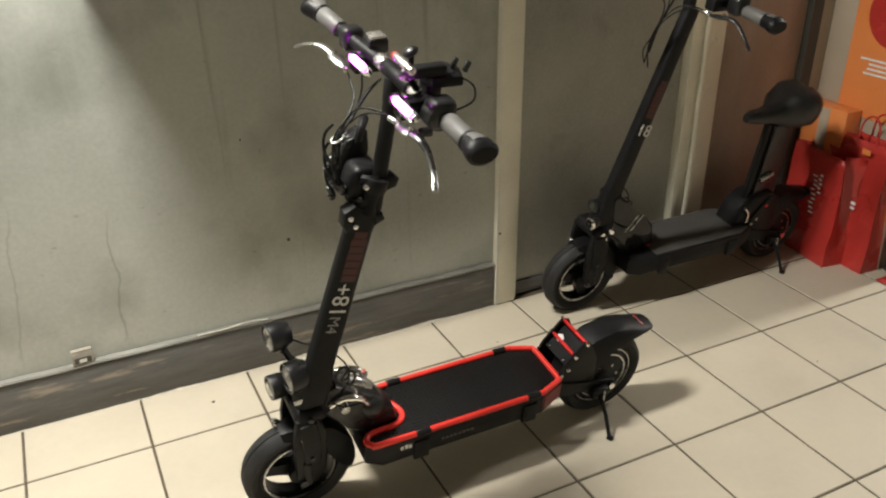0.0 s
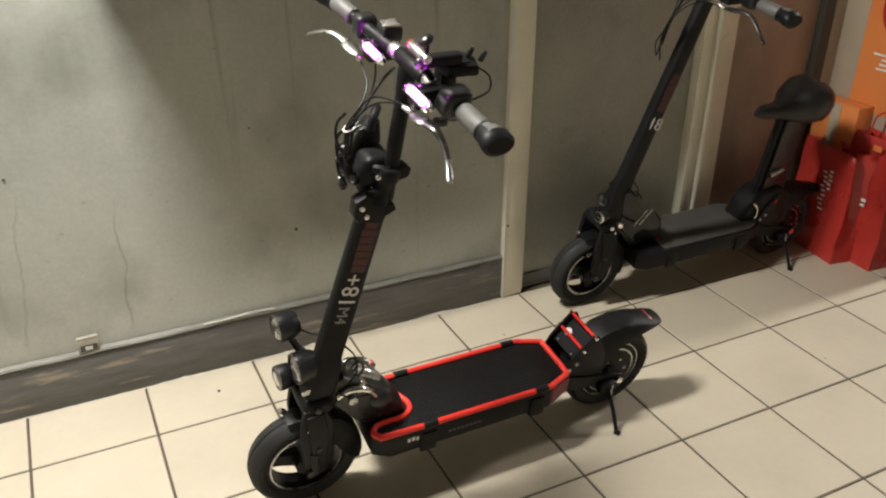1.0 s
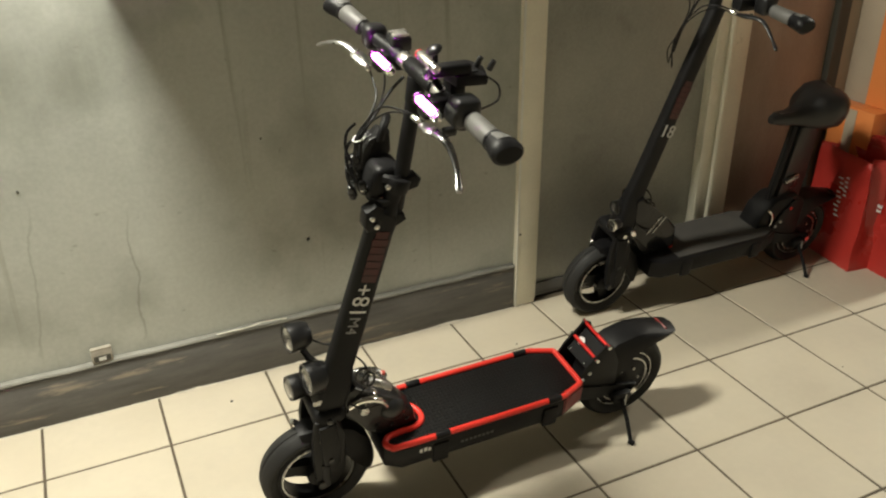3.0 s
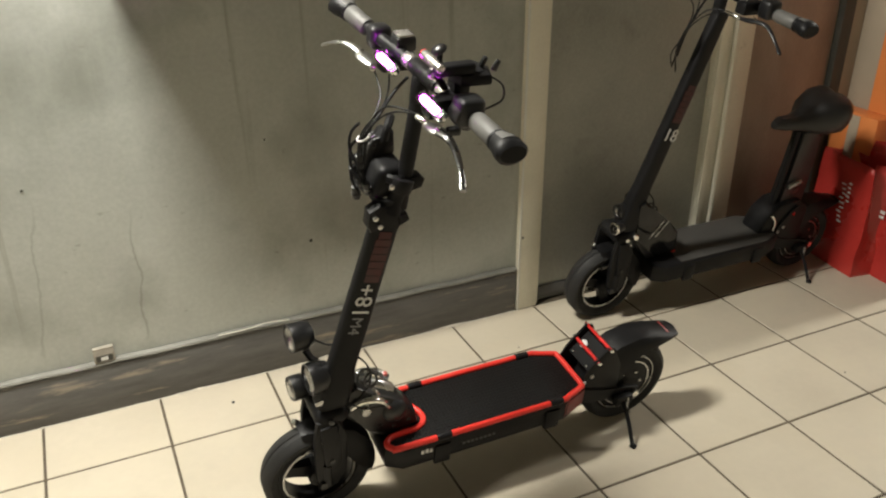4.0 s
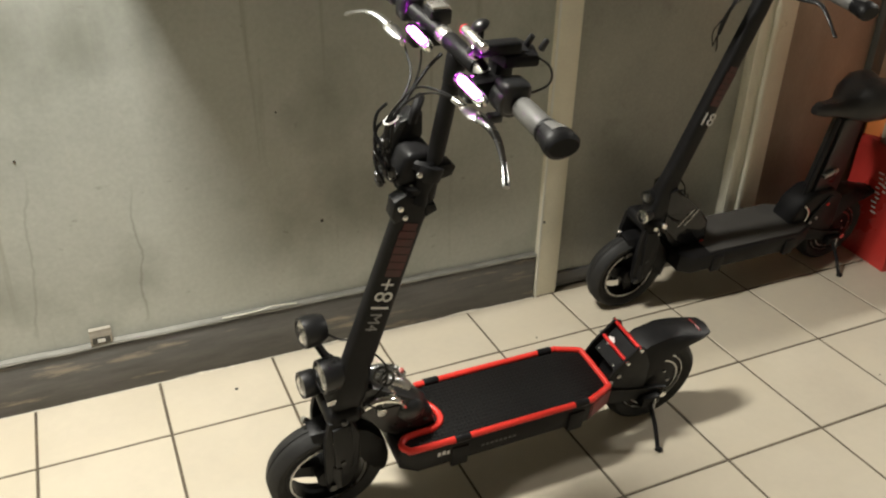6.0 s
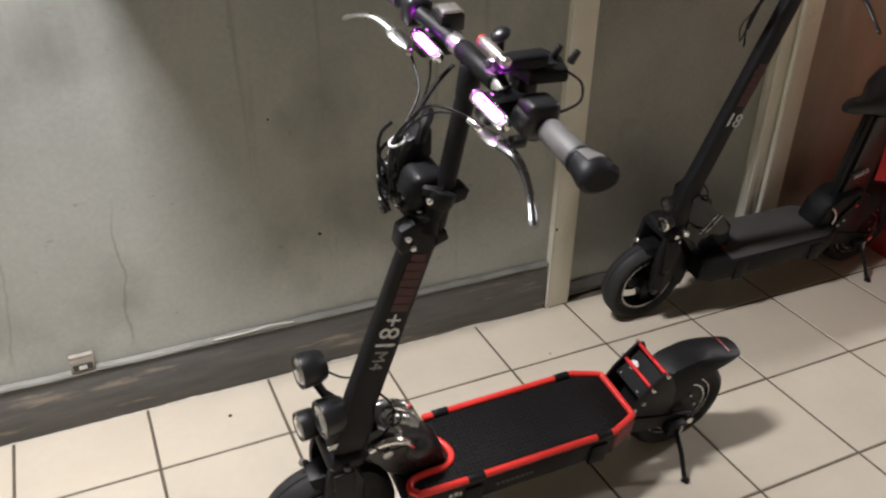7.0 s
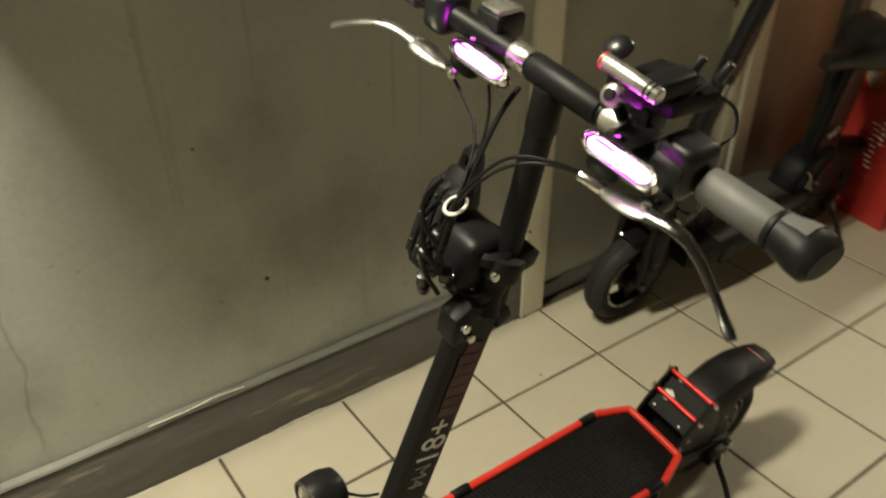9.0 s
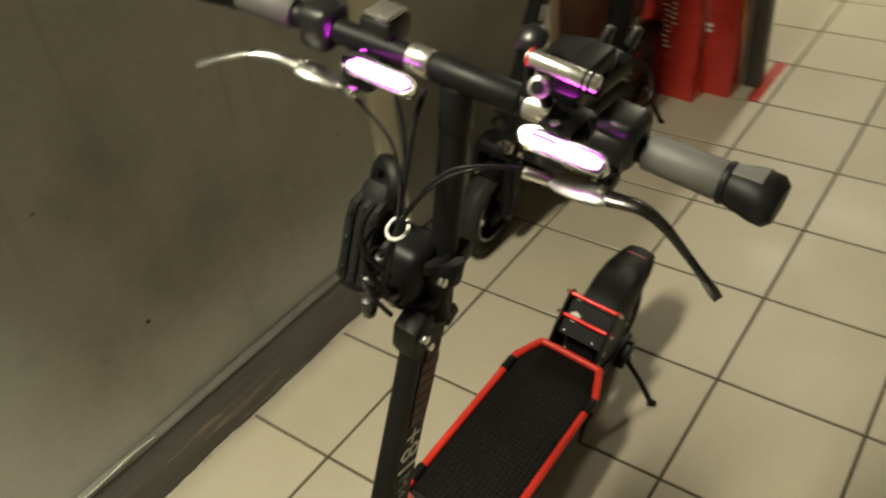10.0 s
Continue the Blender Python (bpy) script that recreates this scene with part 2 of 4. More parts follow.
def rod(a, b, r, r2=None, n=16, bevel=0.0, bm=None):
    """A round bar from a to b, its rims rounded."""
    out = bm or bmesh.new()
    a, b = Vector(a), Vector(b)
    r2 = r if r2 is None else r2
    h = (b - a).length
    prof = [(0, 0), (r, 0), (r2, h), (0, h)]
    if bevel:
        prof = [(0, 0), (r - bevel, 0), (r - bevel * .3, bevel * .3), (r, bevel), (r2, h - bevel), (r2 - bevel * .3, h - bevel * .3), (r2 - bevel, h), (0, h)]
    return lathe(prof, a, b - a, n, out)


def lathe(prof, at=(0, 0, 0), axis=(0, 0, 1), n=24, bm=None):
    """A turned form: (radius, height) pairs round an axis."""
    out = bm or bmesh.new()
    q = Vector((0, 0, 1)).rotation_difference(Vector(axis).normalized())
    rings = []
    for r, z in prof:
        if r < 1e-6:
            rings.append([out.verts.new(q @ Vector((0, 0, z)) + Vector(at))])
        else:
            rings.append([out.verts.new(q @ Vector((r * math.cos(k * math.tau / n), r * math.sin(k * math.tau / n), z)) + Vector(at)) for k in range(n)])
    for p, s in zip(rings, rings[1:]):
        for k in range(n):
            k2 = (k + 1) % n
            f = [p[k % len(p)], p[k2 % len(p)], s[k2 % len(s)], s[k % len(s)]]
            f = list(dict.fromkeys(f))
            if len(f) > 2:
                try:
                    out.faces.new(f)
                except ValueError:
                    pass
    return out


def spline(pts, steps=6, closed=False):
    """A smooth run of points through the given ones."""
    p = [Vector(q) for q in pts]
    n = len(p)
    out = []
    for i in range(n if closed else n - 1):
        if closed:
            a, b, c, d = p[(i - 1) % n], p[i], p[(i + 1) % n], p[(i + 2) % n]
        else:
            a, b, c, d = p[max(i - 1, 0)], p[i], p[i + 1], p[min(i + 2, n - 1)]
        for s in range(steps):
            t = s / steps
            out.append(0.5 * (2 * b + (c - a) * t + (2 * a - 5 * b + 4 * c - d) * t * t + (3 * b - a - 3 * c + d) * t ** 3))
    if not closed:
        out.append(p[-1])
    return out


def sweep(pts, r, n=10, closed=False, flat=1.0, radii=None, bm=None, up=(0, 0, 1)):
    """A tube along points; flat squeezes it across its second axis; radii gives a radius for each point."""
    out = bm or bmesh.new()
    pts = [Vector(q) for q in pts]
    m = len(pts)
    rings, u0 = [], Vector(up)
    for i, q in enumerate(pts):
        if closed:
            d = pts[(i + 1) % m] - pts[i - 1]
        else:
            d = pts[min(i + 1, m - 1)] - pts[max(i - 1, 0)]
        d.normalize()
        u = u0 - d * u0.dot(d)
        if u.length < 1e-4:
            u = d.orthogonal()
        u.normalize()
        u0 = u if Vector(up).dot(d) ** 2 > 0.9 else Vector(up) * 0.0 + u
        w = d.cross(u)
        rad = radii[i] if radii else r
        rings.append([out.verts.new(q + rad * (math.cos(k * math.tau / n) * u * flat + math.sin(k * math.tau / n) * w)) for k in range(n)])
    for i in range(m if closed else m - 1):
        a, b = rings[i], rings[(i + 1) % m]
        for k in range(n):
            out.faces.new((a[k], a[(k + 1) % n], b[(k + 1) % n], b[k]))
    if not closed:
        out.faces.new(rings[0][::-1])
        out.faces.new(rings[-1])
    return out


def prism(outline, y0, y1, bevel=0.0, axis="Y", bm=None):
    """A flat plate from an outline; outline is in (X, Z) for axis Y, in (X, Y) for axis Z, in (Y, Z) for axis X."""
    out = bm or bmesh.new()

    def at(p, h):
        return {"Y": (p[0], h, p[1]), "Z": (p[0], p[1], h), "X": (h, p[0], p[1])}[axis]
    lo = [out.verts.new(at(p, y0)) for p in outline]
    hi = [out.verts.new(at(p, y1)) for p in outline]
    out.faces.new(lo[::-1])
    out.faces.new(hi)
    n = len(outline)
    for i in range(n):
        out.faces.new((lo[i], lo[(i + 1) % n], hi[(i + 1) % n], hi[i]))
    if bevel:
        es = [e for e in out.edges if e.verts[0] in lo and e.verts[1] in lo or e.verts[0] in hi and e.verts[1] in hi]
        bmesh.ops.bevel(out, geom=es, offset=bevel, segments=2, affect="EDGES", profile=0.5)
    return out


def moved(bm, m):
    bmesh.ops.transform(bm, matrix=m, verts=bm.verts)
    return bm


def lettering(name, words, size, m, material, parent, depth=0.0004):
    """Flat printed characters as a mesh, standing on the pose m."""
    cu = bpy.data.curves.new(name, "FONT")
    cu.body, cu.size, cu.extrude, cu.align_x, cu.align_y = words, size, depth, "CENTER", "CENTER"
    tmp = bpy.data.objects.new(name, cu)
    scene.collection.objects.link(tmp)
    me = bpy.data.meshes.new_from_object(tmp.evaluated_get(bpy.context.evaluated_depsgraph_get()))
    bpy.data.objects.remove(tmp)
    me.transform(m)
    me.materials.clear()
    me.materials.append(material)
    ob = new(name, me)
    ob.parent = parent
    return ob


def bars(name, sizes, m, material, parent, label=""):
    """Unreadable print: a row of small flat bars (x, y, width, height) on the pose m."""
    bm = bmesh.new()
    for x, y, w, h in sizes:
        box(x - w / 2, x + w / 2, y - h / 2, y + h / 2, -0.0003, 0.0003, bm=bm)
    return part(name, moved(bm, m), material, parent, label, smooth=False)


# ---- the setting ----
X0, X1, Y0 = -3.6, 4.8, -2.7


def wall_block(name, x0, x1, y0, y1, z0, z1, material, label, bevel=0.0):
    return tagged(part(name, box(x0, x1, y0, y1, z0, z1, bevel), material, None, smooth=bevel > 0), label, "wall", kind="structure")


wall_block("wall_north", X0, -0.066, WALL, WALL + 0.15, 0, CEIL, M_WALL, "stained grey painted wall above a worn skirting")
wall_block("wall_north_upper", -0.066, X1, WALL + 0.05, WALL + 0.15, 2.1, CEIL, M_PLASTER, "plain plaster wall over the doors")
wall_block("wall_north_end", 1.24, X1, WALL, WALL + 0.05, 0, 2.1, M_BEIGE, "plain beige wall past the brown door")
wall_block("wall_west", X0 - 0.15, X0, Y0 - .15, WALL + 0.15, 0, CEIL, M_PLASTER, "plain pale plaster wall closing the corridor")
wall_block("wall_east", X1, X1 + 0.15, Y0 - .15, WALL + 0.15, 0, CEIL, M_PLASTER, "plain pale plaster wall closing the corridor")
wall_block("wall_south", X0, X1, Y0 - 0.15, Y0, 0, CEIL, M_PLASTER, "plain pale plaster wall of the corridor")
# added out of view: keeps the left lamp off the wall below
wall_block("wall_soffit", -1.15, 0.0, 0.065, WALL - 0.0005, 1.12, CEIL, M_PLASTER, "unseen box added high on the wall to shade it")
tagged(part("ceiling", box(X0, X1, Y0, WALL + .15, CEIL, CEIL + 0.1), M_PLASTER, None, smooth=False), "plain pale plaster ceiling", "ceiling", kind="structure")

# skirting with a pale ledge along its top
tagged(part("baseboard", box(X0, -0.068, FOOT, WALL - 0.001, 0.0, 0.144, 0.003), M_KICK), "worn dark grey skirting with scraped patches",
       "baseboard", kind="structure")
led = bmesh.new()
N = 120
rows = []
for i in range(N + 1):
    x = X0 + (-0.068 - X0) * i / N
    d = 0.0025 * noise.noise(Vector((x * 9, 0, 0)))
    rows.append([led.verts.new((x, y, z + d)) for y, z in ((WALL - 0.001, 0.146), (FOOT - 0.001, 0.1465), (FOOT - 0.003, 0.150), (FOOT, 0.1545), (WALL - 0.001, 0.157))])
for a, b in zip(rows, rows[1:]):
    for k in range(4):
        led.faces.new((a[k], a[k + 1], b[k + 1], b[k]))
tagged(part("trim", led, M_LEDGE), "pale uneven ledge on top of the skirting", "trim", kind="structure")

mor = bmesh.new()
prev = None
for i in range(400):
    x = X0 + (-0.07 - X0) * i / 399
    h = 0.0035 + 0.012 * max(0, noise.noise(Vector((x * 5, 3, 0))) - 0.12) + 0.004 * max(0, noise.noise(Vector((x * 37, 9, 0))))
    h = max(0.0008, h - 0.003)
    ring = [mor.verts.new((x, FOOT - 0.0042 - 0.5 * h, 0.0002)), mor.verts.new((x, FOOT - 0.0032, h)), mor.verts.new((x, FOOT - 0.0005, h * 1.1)), mor.verts.new((x, FOOT - 0.0005, 0.0002))]
    if prev:
        for k in range(4):
            mor.faces.new((prev[k], prev[(k + 1) % 4], ring[(k + 1) % 4], ring[k]))
    prev = ring
tagged(part("trim_mortar", mor, M_MORTAR), "ragged pale mortar bead along the foot of the skirting", "mortar", kind="structure")

# cream post between the wall and the grey door
post = thing("door_frame_1", pose(0, WALL, 0), "cream painted door post with chipped edges", "door frame", kind="structure")
part("post", box(-0.066, 0.010, -0.018, 0.05, 0.0, 2.1, 0.004), M_CREAM, post)
part("rebate", box(0.0105, 0.024, 0.0, 0.05, 0.0, 2.1, 0.002), M_CREAM, post)
# the highlight along the post's left edge, put in as a white strip
part("edge_strip", box(-0.067, -0.060, -0.022, -0.0185, 0.0, 2.1, 0.0015), M_EDGEGLINT, post, "thin white strip as the lit edge of the post")
part("screw", lathe([(0, 0), (0.004, 0), (0.003, .002), (0, .0025)], (-0.062 + .008, -0.0185, 0.262), (0, -1, 0), 10), M_DARK, post)

door = thing("door_1", pose(0.33, WALL, 0), "flat dark grey painted door", "door", kind="structure")
part("door_leaf", box(-0.305, 0.315, 0.012, 0.05, 0.0, 2.1, 0.003), M_DOOR, door)
part("kick_plate", box(-0.304, 0.315, 0.004, 0.0115, 0.01, 0.055, 0.002), M_KICK, door)

frame2 = thing("door_frame_2", pose(0.71, WALL, 0), "cream moulded door post with a raised ridge", "door frame", kind="structure")
part("board", box(-0.065, 0.085, -0.012, 0.05, 0.0, 2.1, 0.003), M_CREAM, frame2)
part("ridge", box(-0.012, 0.012, -0.028, -0.0125, 0.0, 2.1, 0.007, 3), M_CREAM, frame2)
part("ridge", box(-0.065, -0.03, -0.022, -0.0125, 0.0, 2.1, 0.004, 2), M_CREAM, frame2)

door2 = thing("door_2", pose(1.0, WALL, 0), "plain dark brown door panel", "door", kind="structure")
part("door_leaf", box(-0.205, 0.185, 0.012, 0.05, 0.0, 2.1, 0.003), M_BROWN, door2)
part("edge_strip", box(0.186, 0.238, -0.012, 0.05, 0.0, 2.1, 0.003), M_DARK, door2)

# partition that ends the bay, with a dark metal post on its free end
PX = 1.30
stub = thing("wall_partition", pose(PX, 0, 0), "beige partition board ending in a dark post", "partition", kind="structure")
part("board", box(0.0, 0.03, -0.195, WALL - .001, 0.0, 2.1, 0.002), M_BEIGE, stub)
part("end_post", box(-0.012, 0.045, -0.245, -0.196, 0.0, 2.1, 0.003), M_DARK, stub)

# ceiling lamps
for (lx, ly, lz), power in LAMPS:
    lamp = thing("ceiling_lamp", pose(lx, ly, CEIL), "white ceiling lamp with glowing tubes", "ceiling lamp", group="ceiling lamps")
    part("housing", box(-0.62, 0.62, -0.09, 0.09, -0.05, -0.001, 0.006), M_PLASTER, lamp)
    for s in (-1, 1):
        part("tube", rod((-0.59, s * 0.04, -0.066), (0.59, s * 0.04, -0.066), 0.013, n=12), M_TUBE, lamp)
    li = bpy.data.lights.new("lamp_light", "AREA")
    li.shape, li.size, li.size_y, li.energy, li.color = "RECTANGLE", 0.6 if lx < 0 else 1.2, 0.18, power, LAMP_COLOUR
    lo = new("lamp_light", li)
    lo.matrix_basis = pose(lx, ly, lz)

# ---- scooters ----
LEAN = 8.5
SY = -0.0125          # the column stands a little to one side
FW, RW = (-0.474, 0.125), (0.355, 0.125)       # axles, along and up


def stem_x(z):
    """Where the steering column's middle lies at a height."""
    return -0.407 + (z - 0.47) * 0.271


def tyre(cx, cz, r, w):
    prof = [(r - .034, -w * .30), (r - .026, -w * .44), (r - .014, -w * .5), (r - .005, -w * .40), (r - .0012, -w * .22), (r, -w * .19), (r, -w * .03), (r - .0022, -w * .015),
            (r - .0022, w * .015), (r, w * .03), (r, w * .19), (r - .0012, w * .22), (r - .005, w * .40), (r - .014, w * .5), (r - .026, w * .44), (r - .034, w * .30), (r - .034, -w * .30)]
    return lathe(prof, (cx, 0, cz), (0, 1, 0), 48)


def front_wheel(root):
    cx, cz = FW
    w = part("front_wheel", lathe([(.078, -.022), (.092, -.022), (.092, .022), (.078, .022), (.078, -.022)], (cx, 0, cz), (0, 1, 0), 40), M_BLACK, root)
    part("tyre", tyre(cx, cz, .125, .062), M_TYRE, w)
    part("rim_edge", lathe([(.0795, -.0245), (.084, -.0245), (.084, -.0222), (.0795, -.0222), (.0795, -.0245)], (cx, 0, cz), (0, 1, 0), 40), M_SILVER, w, "bright machined rim edge")
    part("hub", rod((cx, -.035, cz), (cx, .035, cz), .026, n=24, bevel=.004), M_BLACK, w)
    for k in range(3):
        a = radians(45 + 120 * k)
        bm = prism([(-.020, .018), (.020, .018), (.012, .05), (.016, .0785), (-.016, .0785), (-.012, .05)], -.012, .012, .002)
        part("spoke", moved(bm, Matrix.Translation((cx, 0, cz)) @ Matrix.Rotation(a, 4, "Y")), M_BLACK, w)
    part("brake_disc", lathe([(.03, .028), (.06, .028), (.06, .030), (.03, .030), (.03, .028)], (cx, 0, cz), (0, 1, 0), 32), M_SILVER, w)
    part("axle_nut", rod((cx, -.062, cz), (cx, -.05, cz), .010, n=6), M_GLOSS, w)


def rear_wheel(root):
    cx, cz = RW
    w = part("rear_wheel", lathe([(0, -.03), (.028, -.034), (.06, -.028), (.078, -.022), (.092, -.022), (.092, .022), (.078, .022), (.06, .028), (.028, .034), (0, .03)],
                                 (cx, 0, cz), (0, 1, 0), 40), M_BLACK, root)
    part("tyre", tyre(cx, cz, .125, .064), M_TYRE, w)
    part("rim_edge", lathe([(.066, -.0285), (.071, -.0285), (.071, -.0245), (.066, -.0245), (.066, -.0285)], (cx, 0, cz), (0, 1, 0), 40), M_SILVER, w, "bright machined rim edge")
    part("rim_edge", lathe([(.0835, -.0262), (.0865, -.0262), (.0865, -.0222), (.0835, -.0222), (.0835, -.0262)], (cx, 0, cz), (0, 1, 0), 40), M_SILVER, w, "bright machined rim edge")
    for k in range(6):
        a = math.tau * k / 6
        part("hub_bolt", lathe([(0, 0), (.005, 0), (.004, .003), (0, .003)], (cx + .04 * math.cos(a), -.032, cz + .04 * math.sin(a)), (0, -1, 0), 8), M_SILVER, w)
    part("axle_nut", rod((cx, -.072, cz), (cx, -.05, cz), .010, n=6), M_CHROME, w)


def arched(cx, cz, pts, half, name, root, label="", side=.016):
    """A mudguard: a curved shell with turned-down sides along (angle, radius) stations."""
    bm = bmesh.new()
    rings = []
    for a, r, h, *own in pts:
        drop = own[0] if own else side
        c, s = math.cos(radians(a)), math.sin(radians(a))
        ring = []
        for y, dr in ((-h, -drop), (-h * .93, -drop * .35), (-h * .7, 0), (0, .004), (h * .7, 0), (h * .93, -drop * .35), (h, -drop)):
            ring.append(bm.verts.new((cx + (r + dr) * c, y, cz + (r + dr) * s)))
        for y, dr in ((h - .004, -drop), (h * .65, -.004), (0, .0), (-h * .65, -.004), (-h + .004, -drop)):
            ring.append(bm.verts.new((cx + (r + dr) * c, y, cz + (r + dr) * s)))
        rings.append(ring)
    n = len(rings[0])
    for a, b in zip(rings, rings[1:]):
        for k in range(n):
            bm.faces.new((a[k], a[(k + 1) % n], b[(k + 1) % n], b[k]))
    bm.faces.new(rings[0])
    bm.faces.new(rings[-1][::-1])
    return part(name, bm, M_BLACK, root, label)


def headlamp(root, at, r, length, aim=(-1, -0.12, 0.02)):
    a = Vector(aim).normalized()
    at = Vector(at)
    h = part("headlamp", lathe([(0, -length), (r * .55, -length), (r * .8, -length * .92), (r * .98, -length * .6), (r, -.006), (r * .97, 0), (r * .86, 0), (r * .84, -.006)], at, a, 28),
             M_GLOSS, root, "round black headlamp")
    part("reflector", lathe([(r * .84, -.004), (r * .6, -.014), (r * .25, -.022), (0, -.023)], at, a, 24), M_REFLECT, h, "silvered reflector")
    part("led_chip", box(-.004, .004, -.004, .004, -.002, .002), M_DECAL, h).matrix_basis = Matrix.Translation(at - a * .019)
    part("lens", lathe([(r * .85, -.003), (r * .6, .001), (0, .003), (0, .001), (r * .6, -.001), (r * .85, -.005), (r * .85, -.003)], at, a, 24), M_LENS, h, "clear lens")
    return h


def lever(root, s, y0, blade, metal):
    """Brake lever on side s: perch clamp, pivot body, blade with a ball end."""
    base = blade[0]
    perch = part("brake_perch", box(-.302, -.236, min(y0, y0 + s * .036), max(y0, y0 + s * .036), 1.012, 1.046, .006), M_BLACK, root)
    part("perch_bolt", rod((-.285, y0 + s * .018, 1.045), (-.285, y0 + s * .018, 1.052), .005, n=6), M_CHROME, perch)
    a, b = Vector(base), Vector(blade[1])
    mid = a.lerp(b, .55)
    part("pivot_block", sweep([a + Vector((.003, -s * .004, 0)), a.lerp(b, .15), mid, b.lerp(a, .12), b], .011, 12, flat=.42, radii=[.0070, .0115, .0150, .0140, .0105]), metal, perch)
    pts = spline([mid.lerp(b, .5)] + blade[1:], 7)
    m = len(pts)
    radii = [.0105 - .0060 * min(1, i / m * 1.15) + .0022 * max(0, 1 - abs(i - m + 3) / 4) for i in range(m)]
    part("brake_lever", sweep(pts, .006, 12, flat=.6, radii=radii), M_BLADE if metal is M_LEVER and s < 0 else metal, perch)
    part("pivot_screw", rod(b.lerp(a, .15) + Vector((0, 0, .004)), b.lerp(a, .15) + Vector((0, 0, .0095)), .0042, n=8, bevel=.001), M_CHROME, perch)
    part("barrel_adjuster", rod(a, a + Vector((-.008, s * -.026, .004)), .0055, n=10, bevel=.0015), M_CHROME, perch)


def grip(root, a, b):
    """A hand grip from a outwards to b, then a ring and a flared palm end."""
    a, b = Vector(a), Vector(b)
    d = (b - a).normalized()
    g = part("grip", rod(a, b, .0165, .0175, 20, .002), M_RUBBER, root, "grey rubber hand grip")
    part("grip_ring", rod(b, b + d * .006, .0190, n=20, bevel=.0015), M_BLACK, g)
    u = Vector((1, 0, 0)) - d * d.x
    u.normalize()
    w = Vector((0, 0, 1)) - d * d.z - u * u.z
    w.normalize()
    outline = ((.006, .0175, .0175, 0, 0), (.012, .0200, .0185, .001, -.001), (.020, .0225, .0200, .002, -.001), (.031, .0260, .0215, .003, -.002), (.042, .0275, .0205, .004, -.003), (.048, .023, .014, .004, -.003))
    def at(row, k, n, lift=0.0):
        y, rx, rz, dx, dz = row
        c, e = math.cos(k * math.tau / n), math.sin(k * math.tau / n)
        return b + d * y + u * (dx + (rx + lift) * c) + w * (dz + (rz + lift) * e)
    bm = bmesh.new()
    rings = [[bm.verts.new(at(row, k, 20)) for k in range(20)] for row in outline]
    for p, q in zip(rings, rings[1:]):
        for k in range(20):
            bm.faces.new((p[k], p[(k + 1) % 20], q[(k + 1) % 20], q[k]))
    bm.faces.new(rings[0])
    bm.faces.new(rings[-1][::-1])
    part("grip_wing", bm, M_BLACK, g, "black flared grip end")
    bm = bmesh.new()
    rings = [[bm.verts.new(at(row, k, 40, .0009)) for k in range(2, 14)] + [bm.verts.new(at(row, k, 40, -.001)) for k in range(13, 1, -1)] for row in outline[:4]]
    for p, q in zip(rings, rings[1:]):
        for k in range(24):
            bm.faces.new((p[k], p[(k + 1) % 24], q[(k + 1) % 24], q[k]))
    bm.faces.new(rings[0])
    bm.faces.new(rings[-1][::-1])
    part("wing_pad", bm, M_RUBBER, g, "grey rubber pad")


def strobe(root, s, y0, y1):
    """A small warning light: clear lozenge case on top of the brake perch, glowing strip inside."""
    yc, half = (y0 + y1) / 2, abs(y1 - y0) / 2
    m = Matrix.Translation((-.300, yc, 1.040)) @ Matrix.Rotation(radians(-38), 4, "Y")
    outline = []
    for k in range(20):
        a = math.tau * k / 20
        outline.append((.0100 * math.cos(a), (half - .012) * (1 if math.sin(a) >= 0 else -1) + .013 * math.sin(a)))
    rim = [(x * .98, y * 1.01) for x, y in outline]
    b = part("strobe_light", moved(prism(rim, -.012, -.0005, .001, "Z"), m), M_CHROME, root, "lozenge-shaped warning light in a chrome rim")
    inner = [(x * .62, y * .86) for x, y in outline]
    part("diffuser", moved(prism(inner, .0, .003, .001, "Z"), m), M_STROBE, b, "glowing magenta diffuser")
    ring = bmesh.new()
    loops = [[ring.verts.new((x * k, y * (1 + (k - 1) * .35), z)) for x, y in outline] for k, z in ((1.02, 0), (1.0, .006), (.84, .006), (.80, 0))]
    for p, q in zip(loops, loops[1:] + loops[:1]):
        for k in range(20):
            ring.faces.new((p[k], p[(k + 1) % 20], q[(k + 1) % 20], q[k]))
    part("case_edge", moved(ring, m), M_LENS, b, "clear plastic case edge")


